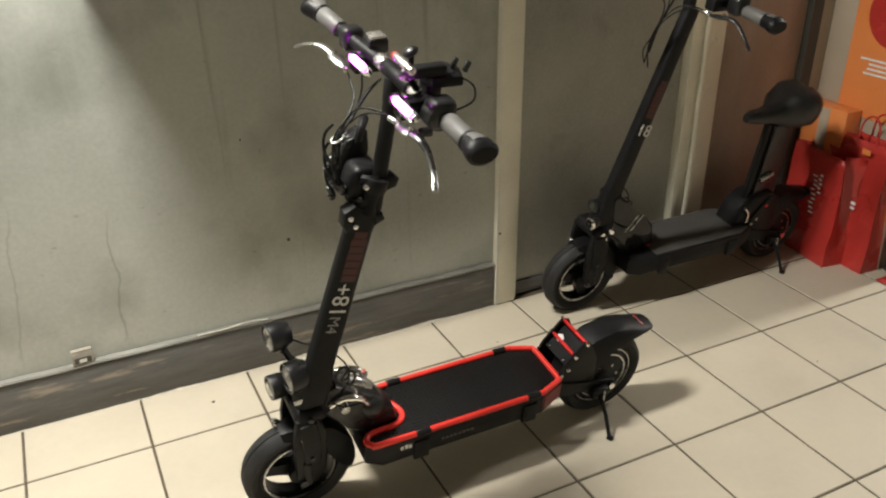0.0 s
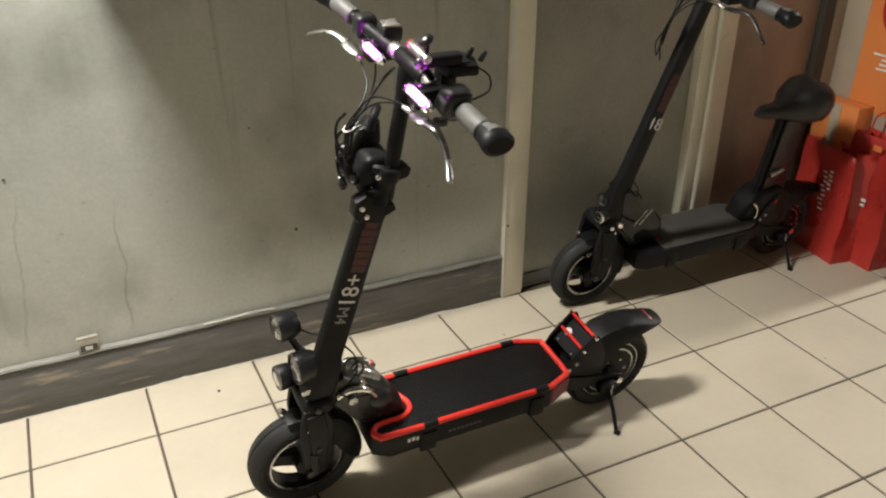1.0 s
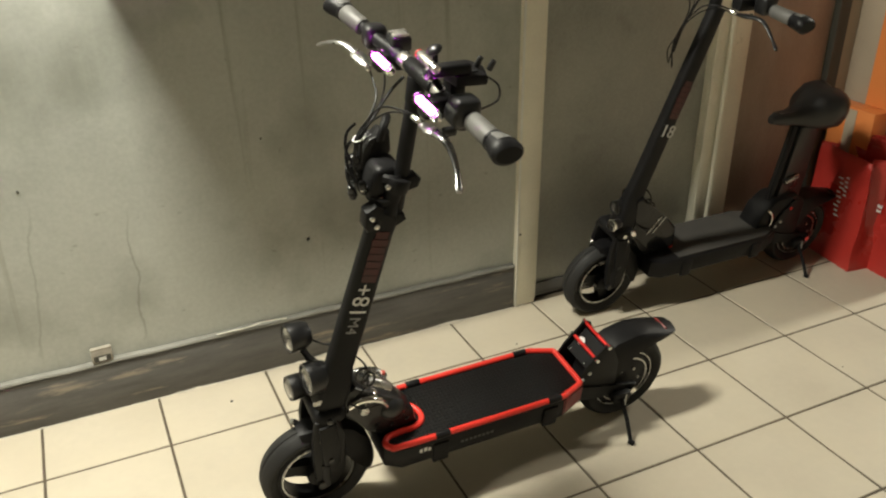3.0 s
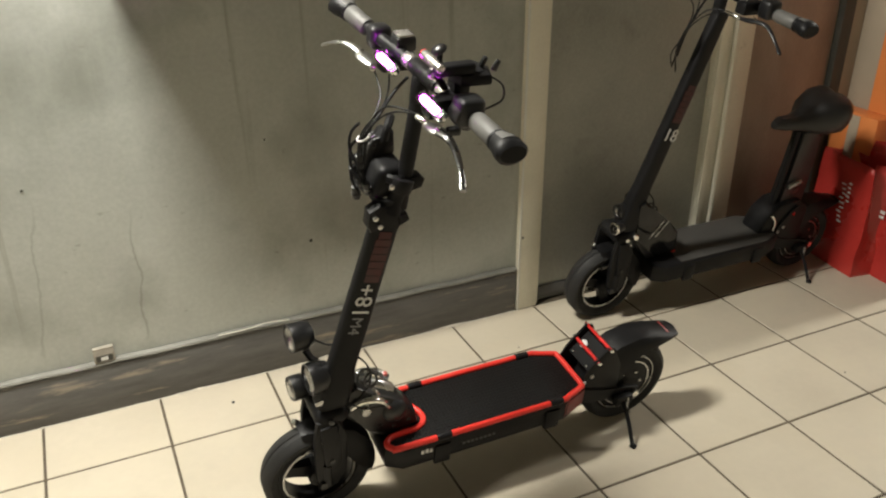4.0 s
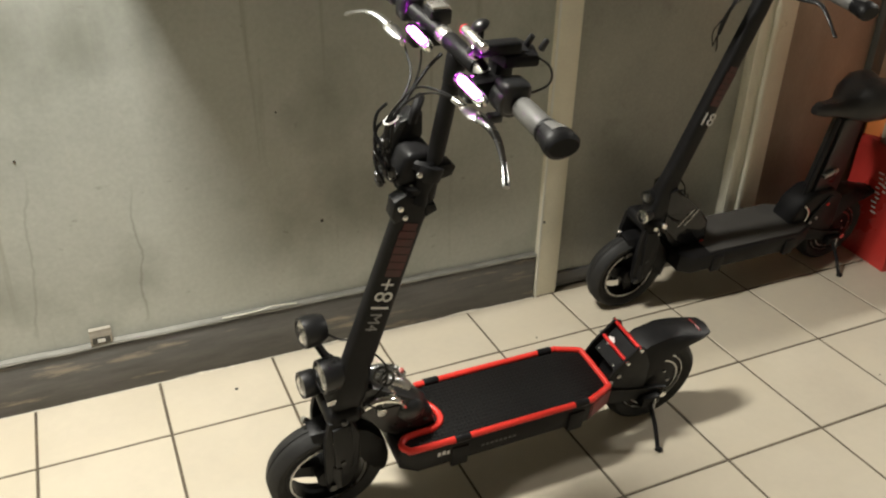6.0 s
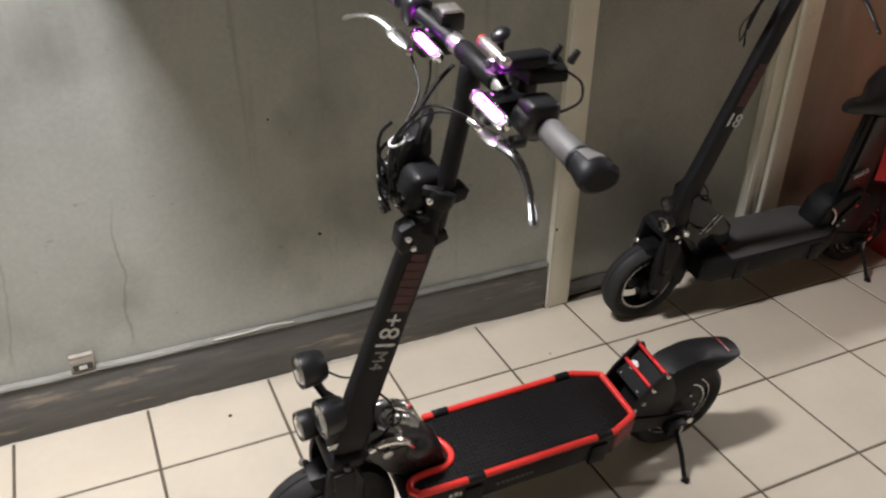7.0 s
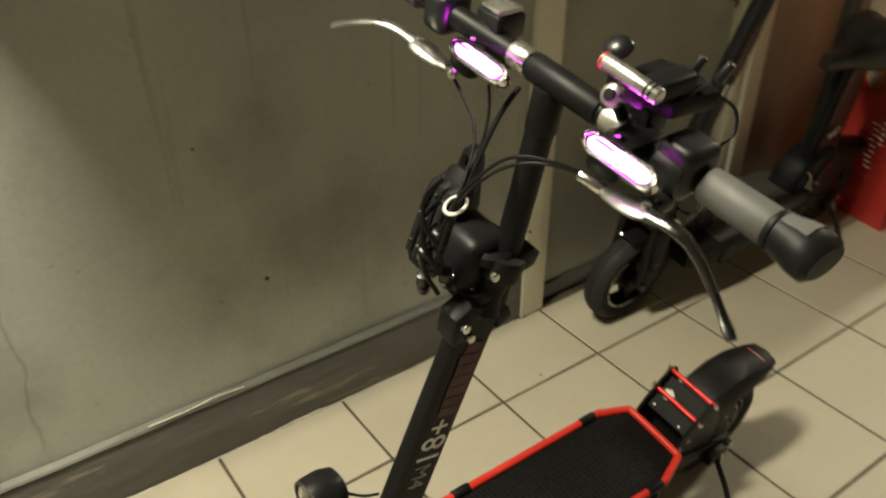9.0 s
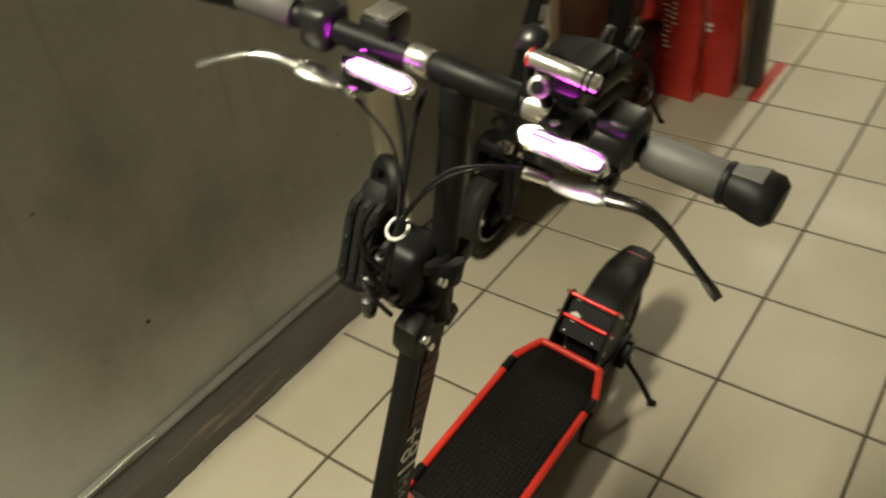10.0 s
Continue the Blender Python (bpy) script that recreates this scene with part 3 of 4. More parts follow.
def scooter(at, plain):
    """The folding electric scooter; plain: the darker one, with a saddle and no coloured tube."""
    lab = ("black electric scooter with saddle and charcoal deck beside the doors" if plain else
           "black electric scooter with red deck edging, leaning on its stand")
    root = thing("electric_scooter", pose(*at, LEAN, 0, 0), lab, "scooter", group="parked electric scooters")
    front_wheel(root)
    rear_wheel(root)

    # fork, trailing links and front mudguard
    for s in (-1, 1):
        leg = part("fork_leg", prism([(-.484, .312), (-.432, .316), (-.420, .262), (-.414, .200), (-.418, .150), (-.440, .110), (-.474, .106), (-.488, .140), (-.490, .205), (-.492, .262)], s * .047 - .009, s * .047 + .009, .0085), M_BLACK, root)
        part("leg_web", prism([(-.478, .300), (-.440, .304), (-.434, .240), (-.432, .185), (-.446, .160), (-.468, .170), (-.474, .245)], s * .058 - .005, s * .058 + .003, .0035), M_BLACK, leg)
        part("trailing_link", sweep([(-.466, s * .056, .185), (-.466, s * .056, .155), (-.464, s * .056, .124)], .012, 10, flat=.6), M_BLACK, leg)
        part("link_bolt", rod((-.455, s * .058, .200), (-.455, s * .066, .200), .006, n=6), M_GLOSS, leg)
    if not plain:
        part("axle_cap", sweep([(-.462 + .014 * math.cos(a), -.0575, .262 + .010 * math.sin(a)) for a in [math.pi + math.pi * k / 10 for k in range(11)]], .0022, 6), M_CHROME, root, "bright crescent cap")
    part("fork_crown", box(stem_x(.33) - .040, stem_x(.33) + .034, -.055, .055, .290, .332, .019, 4), M_BLACK, root)
    g = arched(*FW, [(-14, .134, .028, .018), (-4, .134, .032, .036), (10, .134, .036, .050), (30, .135, .038, .056), (52, .136, .038, .056), (75, .136, .036, .050), (95, .135, .033, .038), (106, .134, .026, .020)], .036, "front_mudguard", root, side=.030)
    part("mudguard_bolt", rod((-.504, .022, .252), (-.516, .020, .264), .007, n=10, bevel=.002), M_CHROME, g)

    # steering column
    lo, hi = .325, .785
    bm = bmesh.new()
    rings = []
    stations = ((lo, .034, .030), (.39, .033, .028), (.42, .0300, .0155), (.74, .0280, .0145), (.768, .0300, .0165), (hi, .029, .0155))
    if plain:
        stations = stations[:2] + ((.425, .031, .0208), (.47, .0270, .0195), (.74, .0240, .0190), (.95, .0220, .0175), (.985, .0215, .0175))
    for z, hx, hy in stations:
        x = stem_x(z) + (.0065 if plain else .004)
        ring = []
        for k in range(24):
            a = math.tau * k / 24
            c, d = math.cos(a), math.sin(a)
            ring.append(bm.verts.new((x + hx * math.copysign(abs(c) ** .55, c), SY + hy * math.copysign(abs(d) ** .55, d), z - .27 * (hx * math.copysign(abs(c) ** .55, c)))))
        rings.append(ring)
    for a, b in zip(rings, rings[1:]):
        for k in range(24):
            bm.faces.new((a[k], a[(k + 1) % 24], b[(k + 1) % 24], b[k]))
    bm.faces.new(rings[0][::-1])
    bm.faces.new(rings[-1])
    column = part("steering_column", bm, M_BLACK, root)
    tilt = math.atan(.272)

    def on_column(z, up=0.0):
        """Print reading up along the column."""
        return Matrix.Translation((stem_x(z) + up, SY - (.0205 if plain else .0158), z)) @ Matrix.Rotation(tilt, 4, "Y") @ Matrix.Rotation(radians(90), 4, "X") @ Matrix.Rotation(radians(90), 4, "Z")

    if plain:
        lettering("print", "18", .053, on_column(.635, .008) @ Matrix.Rotation(radians(-90), 4, "Z"), M_DECAL, column)
    else:
        lettering("print", "18+", .051, on_column(.588, .005), M_DECAL, column)
    if not plain:
        lettering("print", "M4", .034, on_column(.530) @ Matrix.Rotation(math.pi, 4, "Z"), M_GREYDECAL, column)
    rnd = random.Random(5)
    bars("print", [(-.055 + .0165 * i, 0, .0148, .026 + .008 * rnd.random()) for i in range(7)], on_column(.69 if not plain else .735, .006), M_REDDECAL, column, "dull red worn print")
    if not plain:
        part("hinge_collar", sweep([(-.315, SY, .776), (-.307, SY, .795), (-.299, SY, .822)], .02, 20, radii=[.023, .0160, .0180]), M_BLACK, column)
        tip = prism([(.026, -.006), (.046, .004), (.041, .018), (.022, .020)], SY - .018, SY + .018, .003)
        part("hinge_lip", moved(tip, Matrix.Translation((stem_x(.765), 0, .755))), M_BLACK, column)
        knuckle = prism([(-.358, .742), (-.330, .750), (-.318, .786), (-.340, .800), (-.362, .788), (-.366, .758)], SY - .016, SY + .016, .006)
        part("hinge_knuckle", knuckle, M_BLACK, column)
        cl = part("clamp", rod((-.300, SY - .002, .818), (-.292, SY - .002, .846), .0235, n=20, bevel=.004), M_BLACK, column)
        part("clamp_ear", prism([(-.282, .818), (-.258, .824), (-.252, .840), (-.262, .850), (-.284, .846)], SY - .015, SY + .011, .004), M_BLACK, cl)
        for x, z in ((-.352, .776), (-.343, .757), (-.322, .838)):
            part("clamp_bolt", rod((x, SY - .014, z), (x, SY - .024, z + .002), .0055, n=8, bevel=.0015), M_CHROME, cl)
        part("inner_tube", rod((-.297, SY, .78), (-.257, 0, 1.02), .0150, n=20), M_BLACK, root)

    # handlebar
    bar = part("handlebar", sweep([(-.241, -.205, 1.0275), (-.245, -.15, 1.031), (-.254, -.05, 1.038), (-.258, 0, 1.041), (-.264, .05, 1.045), (-.283, .12, 1.057), (-.297, .178, 1.067)], .0125, 16), M_BLACK, root)
    part("bar_clamp", rod((-.253, -.066, 1.037), (-.260, .026, 1.043), .0148, n=20, bevel=.002), M_BLACK, bar)
    part("bar_neck", rod((-.262, -.002, .985), (-.258, 0, 1.032), .0172, .0165, 18, .003), M_BLACK, bar)
    for x, y, z in ((-.262, .040, 1.045), (-.251, -.084, 1.036)):
        part("clamp_band", rod((x + .001, y - .013, z - .001), (x - .001, y + .013, z + .001), .0142, n=18, bevel=.002), M_TORCH, bar, "bright metal clamp band")
    grip(bar, (-.241, -.186, 1.028), (-.242, -.255, 1.028))
    grip(bar, (-.294, .168, 1.065), (-.309, .222, 1.077))
    lever(bar, -1, -.098, [(-.302, -.130, 1.006), (-.305, -.185, 1.016), (-.303, -.211, 1.018), (-.300, -.232, 1.008), (-.303, -.262, .988), (-.314, -.294, .972)], M_GLOSS if plain else M_LEVER)
    lever(bar, 1, .072, [(-.312, .100, 1.020), (-.318, .145, 1.028), (-.327, .168, 1.034), (-.338, .190, 1.034), (-.350, .220, 1.024), (-.356, .248, 1.010)], M_GLOSS if plain else M_LEVER)
    part("gear_pod", box(-.268, -.222, -.182, -.140, 1.012, 1.060, .010, 3), M_GLOSS, bar)
    part("gear_pod", box(-.304, -.262, .122, .160, 1.036, 1.080, .010, 3), M_GLOSS, bar)
    if not plain:
        strobe(bar, -1, -.094, -.174)
        strobe(bar, 1, .022, .102)
        # instrument pod, torch and switches in front of the rider
        pod = part("display_pod", prism([(-.250, -.138), (-.196, -.142), (-.184, -.105), (-.196, -.070), (-.246, -.072), (-.256, -.10)], 1.064, 1.084, .006, "Z"), M_BLACK, bar, "black instrument pod")
        part("screen", box(-.240, -.205, -.128, -.082, 1.0845, 1.0855), M_BLACK, pod)
        part("pod_foot", box(-.25, -.22, -.115, -.085, 1.035, 1.064, .004), M_BLACK, pod)
        for x, y in ((-.203, -.112), (-.190, -.132)):
            part("knob", rod((x, y, 1.087), (x + .006, y - .004, 1.104), .0055, .0045, 10, .001), M_GLOSS, pod)
        part("pod_wire", sweep(spline([(-.192, -.128, 1.075), (-.180, -.150, 1.066), (-.185, -.160, 1.045), (-.215, -.155, 1.03)], 6), .0018, 6), M_BLACK, pod)
        ta, tb = Vector((-.297, -.090, 1.112)), Vector((-.294, -.153, 1.107))
        torch = part("torch", rod(ta, tb, .0072, n=20, bevel=.0015), M_TORCH, bar, "slim pale metal cylindrical torch")
        for k, mat in ((.03, M_REDM), (.80, M_BLACK), (.88, M_BLACK)):
            part("torch_band", rod(ta.lerp(tb, k), ta.lerp(tb, k + .03), .0076, n=20), mat, torch)
        part("torch_foot", box(-.292, -.222, -.136, -.112, 1.084, 1.103, .005, 3), M_BLACK, torch)
        part("round_switch", lathe([(0, .004), (.006, .004), (.010, .001), (.010, -.010), (0, -.010)], (-.283, -.096, 1.078), (-1, -.2, .5), 20), M_TORCH, torch, "oval dull metal switch")
        part("switch_face", lathe([(0, .0062), (.005, .0058), (.0058, .0042), (0, .0042)], (-.283, -.096, 1.078), (-1, -.2, .5), 16), M_GLOSS, torch)
        part("switch_stem", rod((-.276, -.095, 1.074), (-.255, -.092, 1.046), .006, n=10), M_BLACK, torch)
        mir = part("bell", lathe([(0, .007), (.007, .006), (.012, .003), (.014, -.001), (.012, -.004), (0, -.004)], (-.262, -.074, 1.108), (-.5, 0, .9), 20), M_GLOSS, bar, "small black domed bell with a bright top")
        part("bell_foot", rod((-.26, -.074, 1.104), (-.257, -.072, 1.048), .005, n=10), M_BLACK, mir)
        sw = part("switch_box", box(-.276, -.238, .068, .104, 1.050, 1.076, .004), M_GLOSS, bar, "small switch box with a bright cap")
        part("cap", box(-.273, -.241, .071, .101, 1.0765, 1.0815, .002), M_TORCH, sw)
        part("throttle", rod((-.251, -.142, 1.031), (-.249, -.176, 1.029), .024, n=20, bevel=.004), M_GLOSS, bar)
        part("throttle_thumb", box(-.285, -.262, -.176, -.160, 1.0, 1.014, .004), M_GLOSS, bar)

    # cables from the levers down to the column
    def cable(pts, r=.0021, name="cable"):
        part(name, sweep(spline(pts, 8), r, 8), M_BLACK, root)
    tie = (-.376, -.016, .940)
    cable([(-.296, -.122, 1.006), (-.322, -.090, 1.016), (-.345, -.052, 1.008), (-.362, -.026, .972), tie, (-.372, .004, .88), (-.352, .012, .82)], .0019)
    cable([(-.290, -.110, 1.000), (-.318, -.072, 1.004), (-.342, -.036, .984), (-.366, -.012, .938), (-.364, .010, .87), (-.345, .02, .81)], .0017)
    cable([(-.312, .092, 1.020), (-.314, .066, 1.006), (-.320, .034, .990), (-.338, .010, .970), (-.370, -.012, .938), (-.376, -.004, .88), (-.360, .02, .83)], .0019)
    cable([(-.302, .040, 1.026), (-.306, .030, 1.006), (-.318, .018, .984), (-.340, .004, .962), (-.366, -.014, .936), (-.374, .018, .87), (-.352, .03, .82)], .0017)
    cable([(-.27, .03, 1.02), (-.298, .022, 1.0), (-.330, .008, .968), (-.360, -.006, .936), (-.358, .012, .86)], .003)
    if not plain:
        part("cable_tie", sweep([(tie[0] + .007 + .011 * math.cos(a), tie[1] + .004 + .010 * math.sin(a), tie[2] - .003 + .005 * math.cos(a)) for a in [math.tau * k / 20 for k in range(20)]], .0018, 6, closed=True), M_DECAL, root, "white cable tie")
        lock = part("folding_lock", prism([(-.362, .802), (-.340, .780), (-.314, .796), (-.304, .870), (-.316, .906), (-.338, .914), (-.358, .890)], .050, .092, .013), M_BLACK, root, "black folding lock in its holder")
        for i in range(3):
            link = prism([(-.365, .812), (-.350, .800), (-.338, .880), (-.346, .902), (-.358, .898), (-.364, .880)], .0515 + .0135 * i, .0635 + .0135 * i, .004)
            part("lock_link", link, M_GLOSS, lock)
            for z in (.825, .860, .888):
                part("rivet", lathe([(0, .0012), (.0024, .001), (.003, 0)], (-.3650 + max(0, z - .88) * .3, .0575 + .0135 * i, z), (-1, 0, 0), 8), M_GLOSS, lock)
        part("lock_loop", sweep(spline([(-.336, .052, .896), (-.338, .050, .918), (-.330, .062, .930), (-.322, .080, .924), (-.318, .086, .898)], 5), .0085, 8), M_BLACK, lock)
        part("holder", box(-.354, -.300, -.002, .066, .800, .864, .013, 3), M_BLACK, lock, "rounded glossy lock holder")
        for z in (.798, .845):
            part("lock_strap", sweep([(-.318 + .024 * math.cos(a), .022 + .036 * math.sin(a), z) for a in [math.tau * k / 24 for k in range(24)]], .005, 6, closed=True, flat=1.8), M_BLACK, lock)
        lean = Matrix(((1, 0, .27, -.27 * .79), (0, 1, 0, -.008), (0, 0, 1, 0), (0, 0, 0, 1)))
        for ob in (lock, *lock.children):
            ob.data.transform(lean)
        # plugs of the wiring, bunched below the tie
        for k, (x, y, z, ln) in enumerate(((-.372, .006, .895, .03), (-.380, .016, .868, .028), (-.366, .020, .848, .03), (-.358, .004, .836, .026), (-.372, .026, .820, .03))):
            pg = part("wire_plug", rod((x, y, z), (x + .006, y + .004, z - ln), .0075, n=10, bevel=.002), M_GLOSS, root)
            part("plug_ring", rod((x + .003, y + .002, z - ln * .5), (x + .004, y + .0025, z - ln * .6), .0088, n=10), M_SILVER if k == 3 else M_BLACK, pg)
        for k in range(3):
            z = .825 + .028 * k
            cable([(-.372, -.004, z - .01), (-.384, .008 + .004 * k, z + .02), (-.380, .022, z + .05), (-.366, .016, z + .07)], .0028, "cable")
    # loops of cable at the column's foot
    for k in range(2):
        c = Vector((-.372 + .012 * k, -.034, .395 - .012 * k))
        part("cable_coil", sweep([c + Vector((.014 * math.cos(a), -.004 * k, .019 * math.sin(a))) for a in [math.tau * j / 24 for j in range(24)]], .003, 6, closed=True), M_GLOSS, root)
    cable([(stem_x(.44) + .03, -.03, .45), (-.365, -.036, .42), (-.36, -.034, .37), (-.385, -.034, .335), (-.41, -.038, .30)])
    cable([(-.41, -.045, .34), (-.375, -.05, .315), (-.335, -.04, .30), (-.30, -.03, .27)])

    # headlamps
    if plain:
        headlamp(root, (-.470, -.006, .388), .022, .04)
        headlamp(root, (-.500, -.045, .355), .016, .034)
        part("lamp_bezel", lathe([(.0165, -.004), (.019, -.003), (.019, .002), (.0165, .003)], (-.500, -.045, .355), (-1, -.12, .02), 20), M_CHROME, root, "bright lamp bezel")
    else:
        h = headlamp(root, (-.508, .044, .474), .032, .05)
        part("lamp_arm", sweep([(-.478, .044, .440), (-.465, .034, .415), (-.44, .02, .395)], .010, 8, flat=.6), M_BLACK, h)
        part("lamp_wire", sweep(spline([(-.462, .046, .462), (-.435, .03, .45), (-.415, .02, .452)], 5), .002, 6), M_BLACK, h)
        headlamp(root, (-.487, -.008, .400), .035, .05)
        headlamp(root, (-.515, .030, .350), .028, .045)
        part("badge", prism([(-.012, -.006), (.012, -.006), (.014, .004), (0, .008), (-.014, .004)], -.0005, .0012, 0, "Z"), M_SILVER, root).matrix_basis = \
            Matrix.Translation((-.468, -.036, .352)) @ Matrix.Rotation(radians(90), 4, "X")
    part("side_reflector", rod((-.452, -.056, .312), (-.454, -.062, .312), .007, n=12, bevel=.002), M_CHROME if plain else M_GLOSS, root)

    # neck between column and deck
    neck = part("neck", prism([(-.420, .285), (-.415, .350), (-.385, .362), (-.340, .330), (-.285, .292), (-.248, .245), (-.238, .205), (-.330, .196), (-.352, .235), (-.385, .262)], -.034, .036, .012), M_GLOSS, root)
    if plain:
        part("neck_cover", prism([(-.408, .290), (-.418, .415), (-.392, .428), (-.355, .392), (-.290, .338), (-.240, .292), (-.228, .215), (-.300, .200), (-.350, .240)], -.044, .044, .012, ), M_SHINE, neck, "glossy black neck cover")
        part("bright_nut", lathe([(0, .010), (.007, .009), (.010, .004), (.011, 0), (.011, -.01), (0, -.01)], (-.425, -.058, .318), (-.3, -1, .1), 12), M_CHROME, neck, "bright metal nut")
        part("bright_nut", lathe([(0, .006), (.006, .005), (.008, 0), (.008, -.01), (0, -.01)], (-.440, -.056, .292), (-.3, -1, .1), 10), M_CHROME, neck, "bright metal nut")
        for k in range(2):
            part("neck_stripe", moved(box(-.002, .002, -.0012, 0, -.035, .035), Matrix.Translation((-.335 + .022 * k, -.0445, .318)) @ Matrix.Rotation(radians(38), 4, "Y")), M_SILVER, neck)
    else:
        part("link_arm", sweep(spline([(-.405, .036, .296), (-.385, .040, .324), (-.350, .041, .336), (-.315, .036, .328), (-.294, .030, .310)], 6), .009, 12, flat=.75), M_SILVER, neck, "bare cast aluminium link")
        part("link_knuckle", lathe([(0, .016), (.008, .015), (.015, .009), (.018, 0), (.018, -.012), (0, -.012)], (-.350, -.024, .320), (0, -1, .8), 20), M_CHROME, neck, "polished cast knuckle")
        part("link_arm", sweep(spline([(-.405, -.038, .318), (-.385, -.041, .330), (-.362, -.042, .330), (-.335, -.040, .316), (-.318, -.036, .292)], 5), .009, 10, flat=.8), M_CHROME, neck, "polished cast link")
        part("cast_yoke", sweep(spline([(-.392, .008, .334), (-.358, .008, .332), (-.322, .008, .316), (-.300, .006, .296)], 5), .017, 14), M_SILVER, neck, "bare cast yoke")
        part("link_spring", sweep(spline([(-.392, -.022, .338), (-.365, -.020, .337), (-.340, -.018, .324)], 5), .0060, 8), M_CHROME, neck)
        part("hinge_pin", rod((-.372, -.052, .303), (-.372, .052, .303), .011, n=16, bevel=.002), M_SILVER, neck)
        part("hinge_dome", lathe([(0, .018), (.014, .016), (.026, .008), (.030, 0)], (-.300, -.033, .268), (0, -1, 0), 20), M_GLOSS, neck)
        part("pin_cap", rod((-.300, .030, .318), (-.301, .028, .328), .0058, n=12, bevel=.002), M_AMBER, neck, "reddish plastic pin cap")
    for x, z in ((-.335, .235), (-.300, .222), (-.265, .228), (-.275, .262)):
        part("neck_bolt", lathe([(0, .003), (.004, .003), (.006, 0)], (x, -.0345, z), (0, -1, 0), 10), M_GLOSS, neck)

    # deck
    H = .092
    body = prism([(-.335, -.070), (-.300, -H), (.125, -H), (.190, -.064), (.190, .064), (.125, H), (-.300, H), (-.335, .070)], .135, .196, .008, "Z")
    deck = part("deck_body", body, M_BLACK, root)
    part("belly_tray", box(-.27, .12, -.07, .07, .118, .1345, .006), M_BLACK, deck)
    for x, w in ((-.205, .04), (.085, .04)):
        for s in (-1, 1):
            part("side_bracket", box(x - w / 2, x + w / 2, s * .092 - .006, s * .092 + .006, .128, .185, .004), M_BLACK, deck)
    if plain:
        part("grip_tape", prism([(-.235, -.083), (.125, -.083), (.178, -.06), (.178, .06), (.125, .083), (-.235, .083)], .1965, .199, 0, "Z"), M_GRIT, deck, "charcoal grip tape")
        part("deck_trim", box(-.235, -.222, -.03, .03, .1995, .206, .002), M_REDM, deck)
    else:
        part("deck_mat", prism([(-.325, -.068), (-.298, -.084), (.122, -.084), (.180, -.060), (.180, .060), (.122, .084), (-.225, .084), (-.225, -.040), (-.325, -.044)], .1965, .2015, .001, "Z"),
             M_PIERCED, deck, "pierced black rubber mat")
        z = .203
        edge = [(-.240, .086, z), (-.10, .087, z), (.02, .087, z), (.118, .087, z), (.132, .083, z), (.176, .066, z), (.184, .056, z), (.185, 0, z), (.184, -.056, z), (.176, -.066, z), (.132, -.083, z), (.118, -.087, z),
                (.02, -.087, z), (-.10, -.087, z), (-.30, -.086, z), (-.322, -.080, z), (-.330, -.066, z), (-.318, -.050, z), (-.285, -.045, z), (-.255, -.044, z), (-.230, -.032, z), (-.222, -.010, z), (-.232, .020, z), (-.250, .034, z)]
        part("edge_tube", sweep(spline(edge, 5), .0072, 12), M_RED, deck, "bright red edging tube")
        for x in (-.200, .095):
            for s in (-1, 1):
                part("tube_clip", rod((x - .018, s * .087, z), (x + .018, s * .087, z), .0090, n=14, bevel=.002), M_BLACK, deck)
        for s2 in (-1, 1):
            part("rear_side_panel", prism([(.122, s2 * .0930), (.192, s2 * .0655), (.192, s2 * .0640), (.122, s2 * .0915)], .146, .190, 0, "Z"), M_TAIL, deck, "dull red rear corner panel")
        side = Matrix.Translation((-.245, -.0925, .175)) @ Matrix.Rotation(radians(90), 4, "X")
        bars("side_print", [(-.009, 0, .007, .011), (.002, .001, .008, .012), (.012, -.001, .006, .011)], side, M_DECAL, deck, "small white worn badge")
        side = Matrix.Translation((-.10, -.0925, .165)) @ Matrix.Rotation(radians(90), 4, "X")
        bars("side_print", [(-.05 + .011 * i, 0, .007, .007) for i in range(8)], side, M_RUBBER, deck, "faint grey print")

    # rear: swing arms, footrest with red bars, mudguard, stand
    for s in (-1, 1):
        part("swing_arm", prism([(.165, .145), (.185, .185), (.25, .160), (.35, .138), (.372, .132), (.374, .118), (.35, .110), (.22, .125)], s * .052 - .006, s * .052 + .006, .003), M_BLACK, root)
        pl = part("footrest_plate", prism([(.180, .140), (.186, .205), (.204, .238), (.252, .292), (.272, .286), (.300, .225), (.305, .140), (.26, .118)], s * .050 - .003, s * .050 + .003, .001), M_BLACK, root)
        part("plate_bolt", lathe([(0, .003), (.005, .003), (.006, 0)], (.215, s * .0535, .215), (0, s, 0), 8), M_SILVER, pl)
        part("plate_bolt", lathe([(0, .003), (.005, .003), (.006, 0)], (.196, s * .0535, .200), (0, s, 0), 8), M_SILVER, pl)
    slope = Matrix.Translation((.234, 0, .247)) @ Matrix.Rotation(radians(-46), 4, "Y")
    plate = part("footrest", moved(box(-.036, .036, -.046, .046, -.004, 0, .0015, 1), slope), M_BLACK, root)
    if not plain:
        # plate is solid: a white hexagon stands for light through its hole
        hexa = [(.004 + .0115 * math.cos(math.tau * k / 6), .026 + .0125 * math.sin(math.tau * k / 6)) for k in range(6)]
        part("footrest_badge", moved(prism(hexa, .0003, .0016, 0, "Z"), slope), M_DECAL, plate, "pale hexagon in place of a bright hole")
        for y in (-.028, .034):
            part("plate_screw", moved(lathe([(0, .003), (.003, .0026), (.0042, 0)], (-.028, y, 0), (0, 0, 1), 8), slope), M_SILVER, plate)
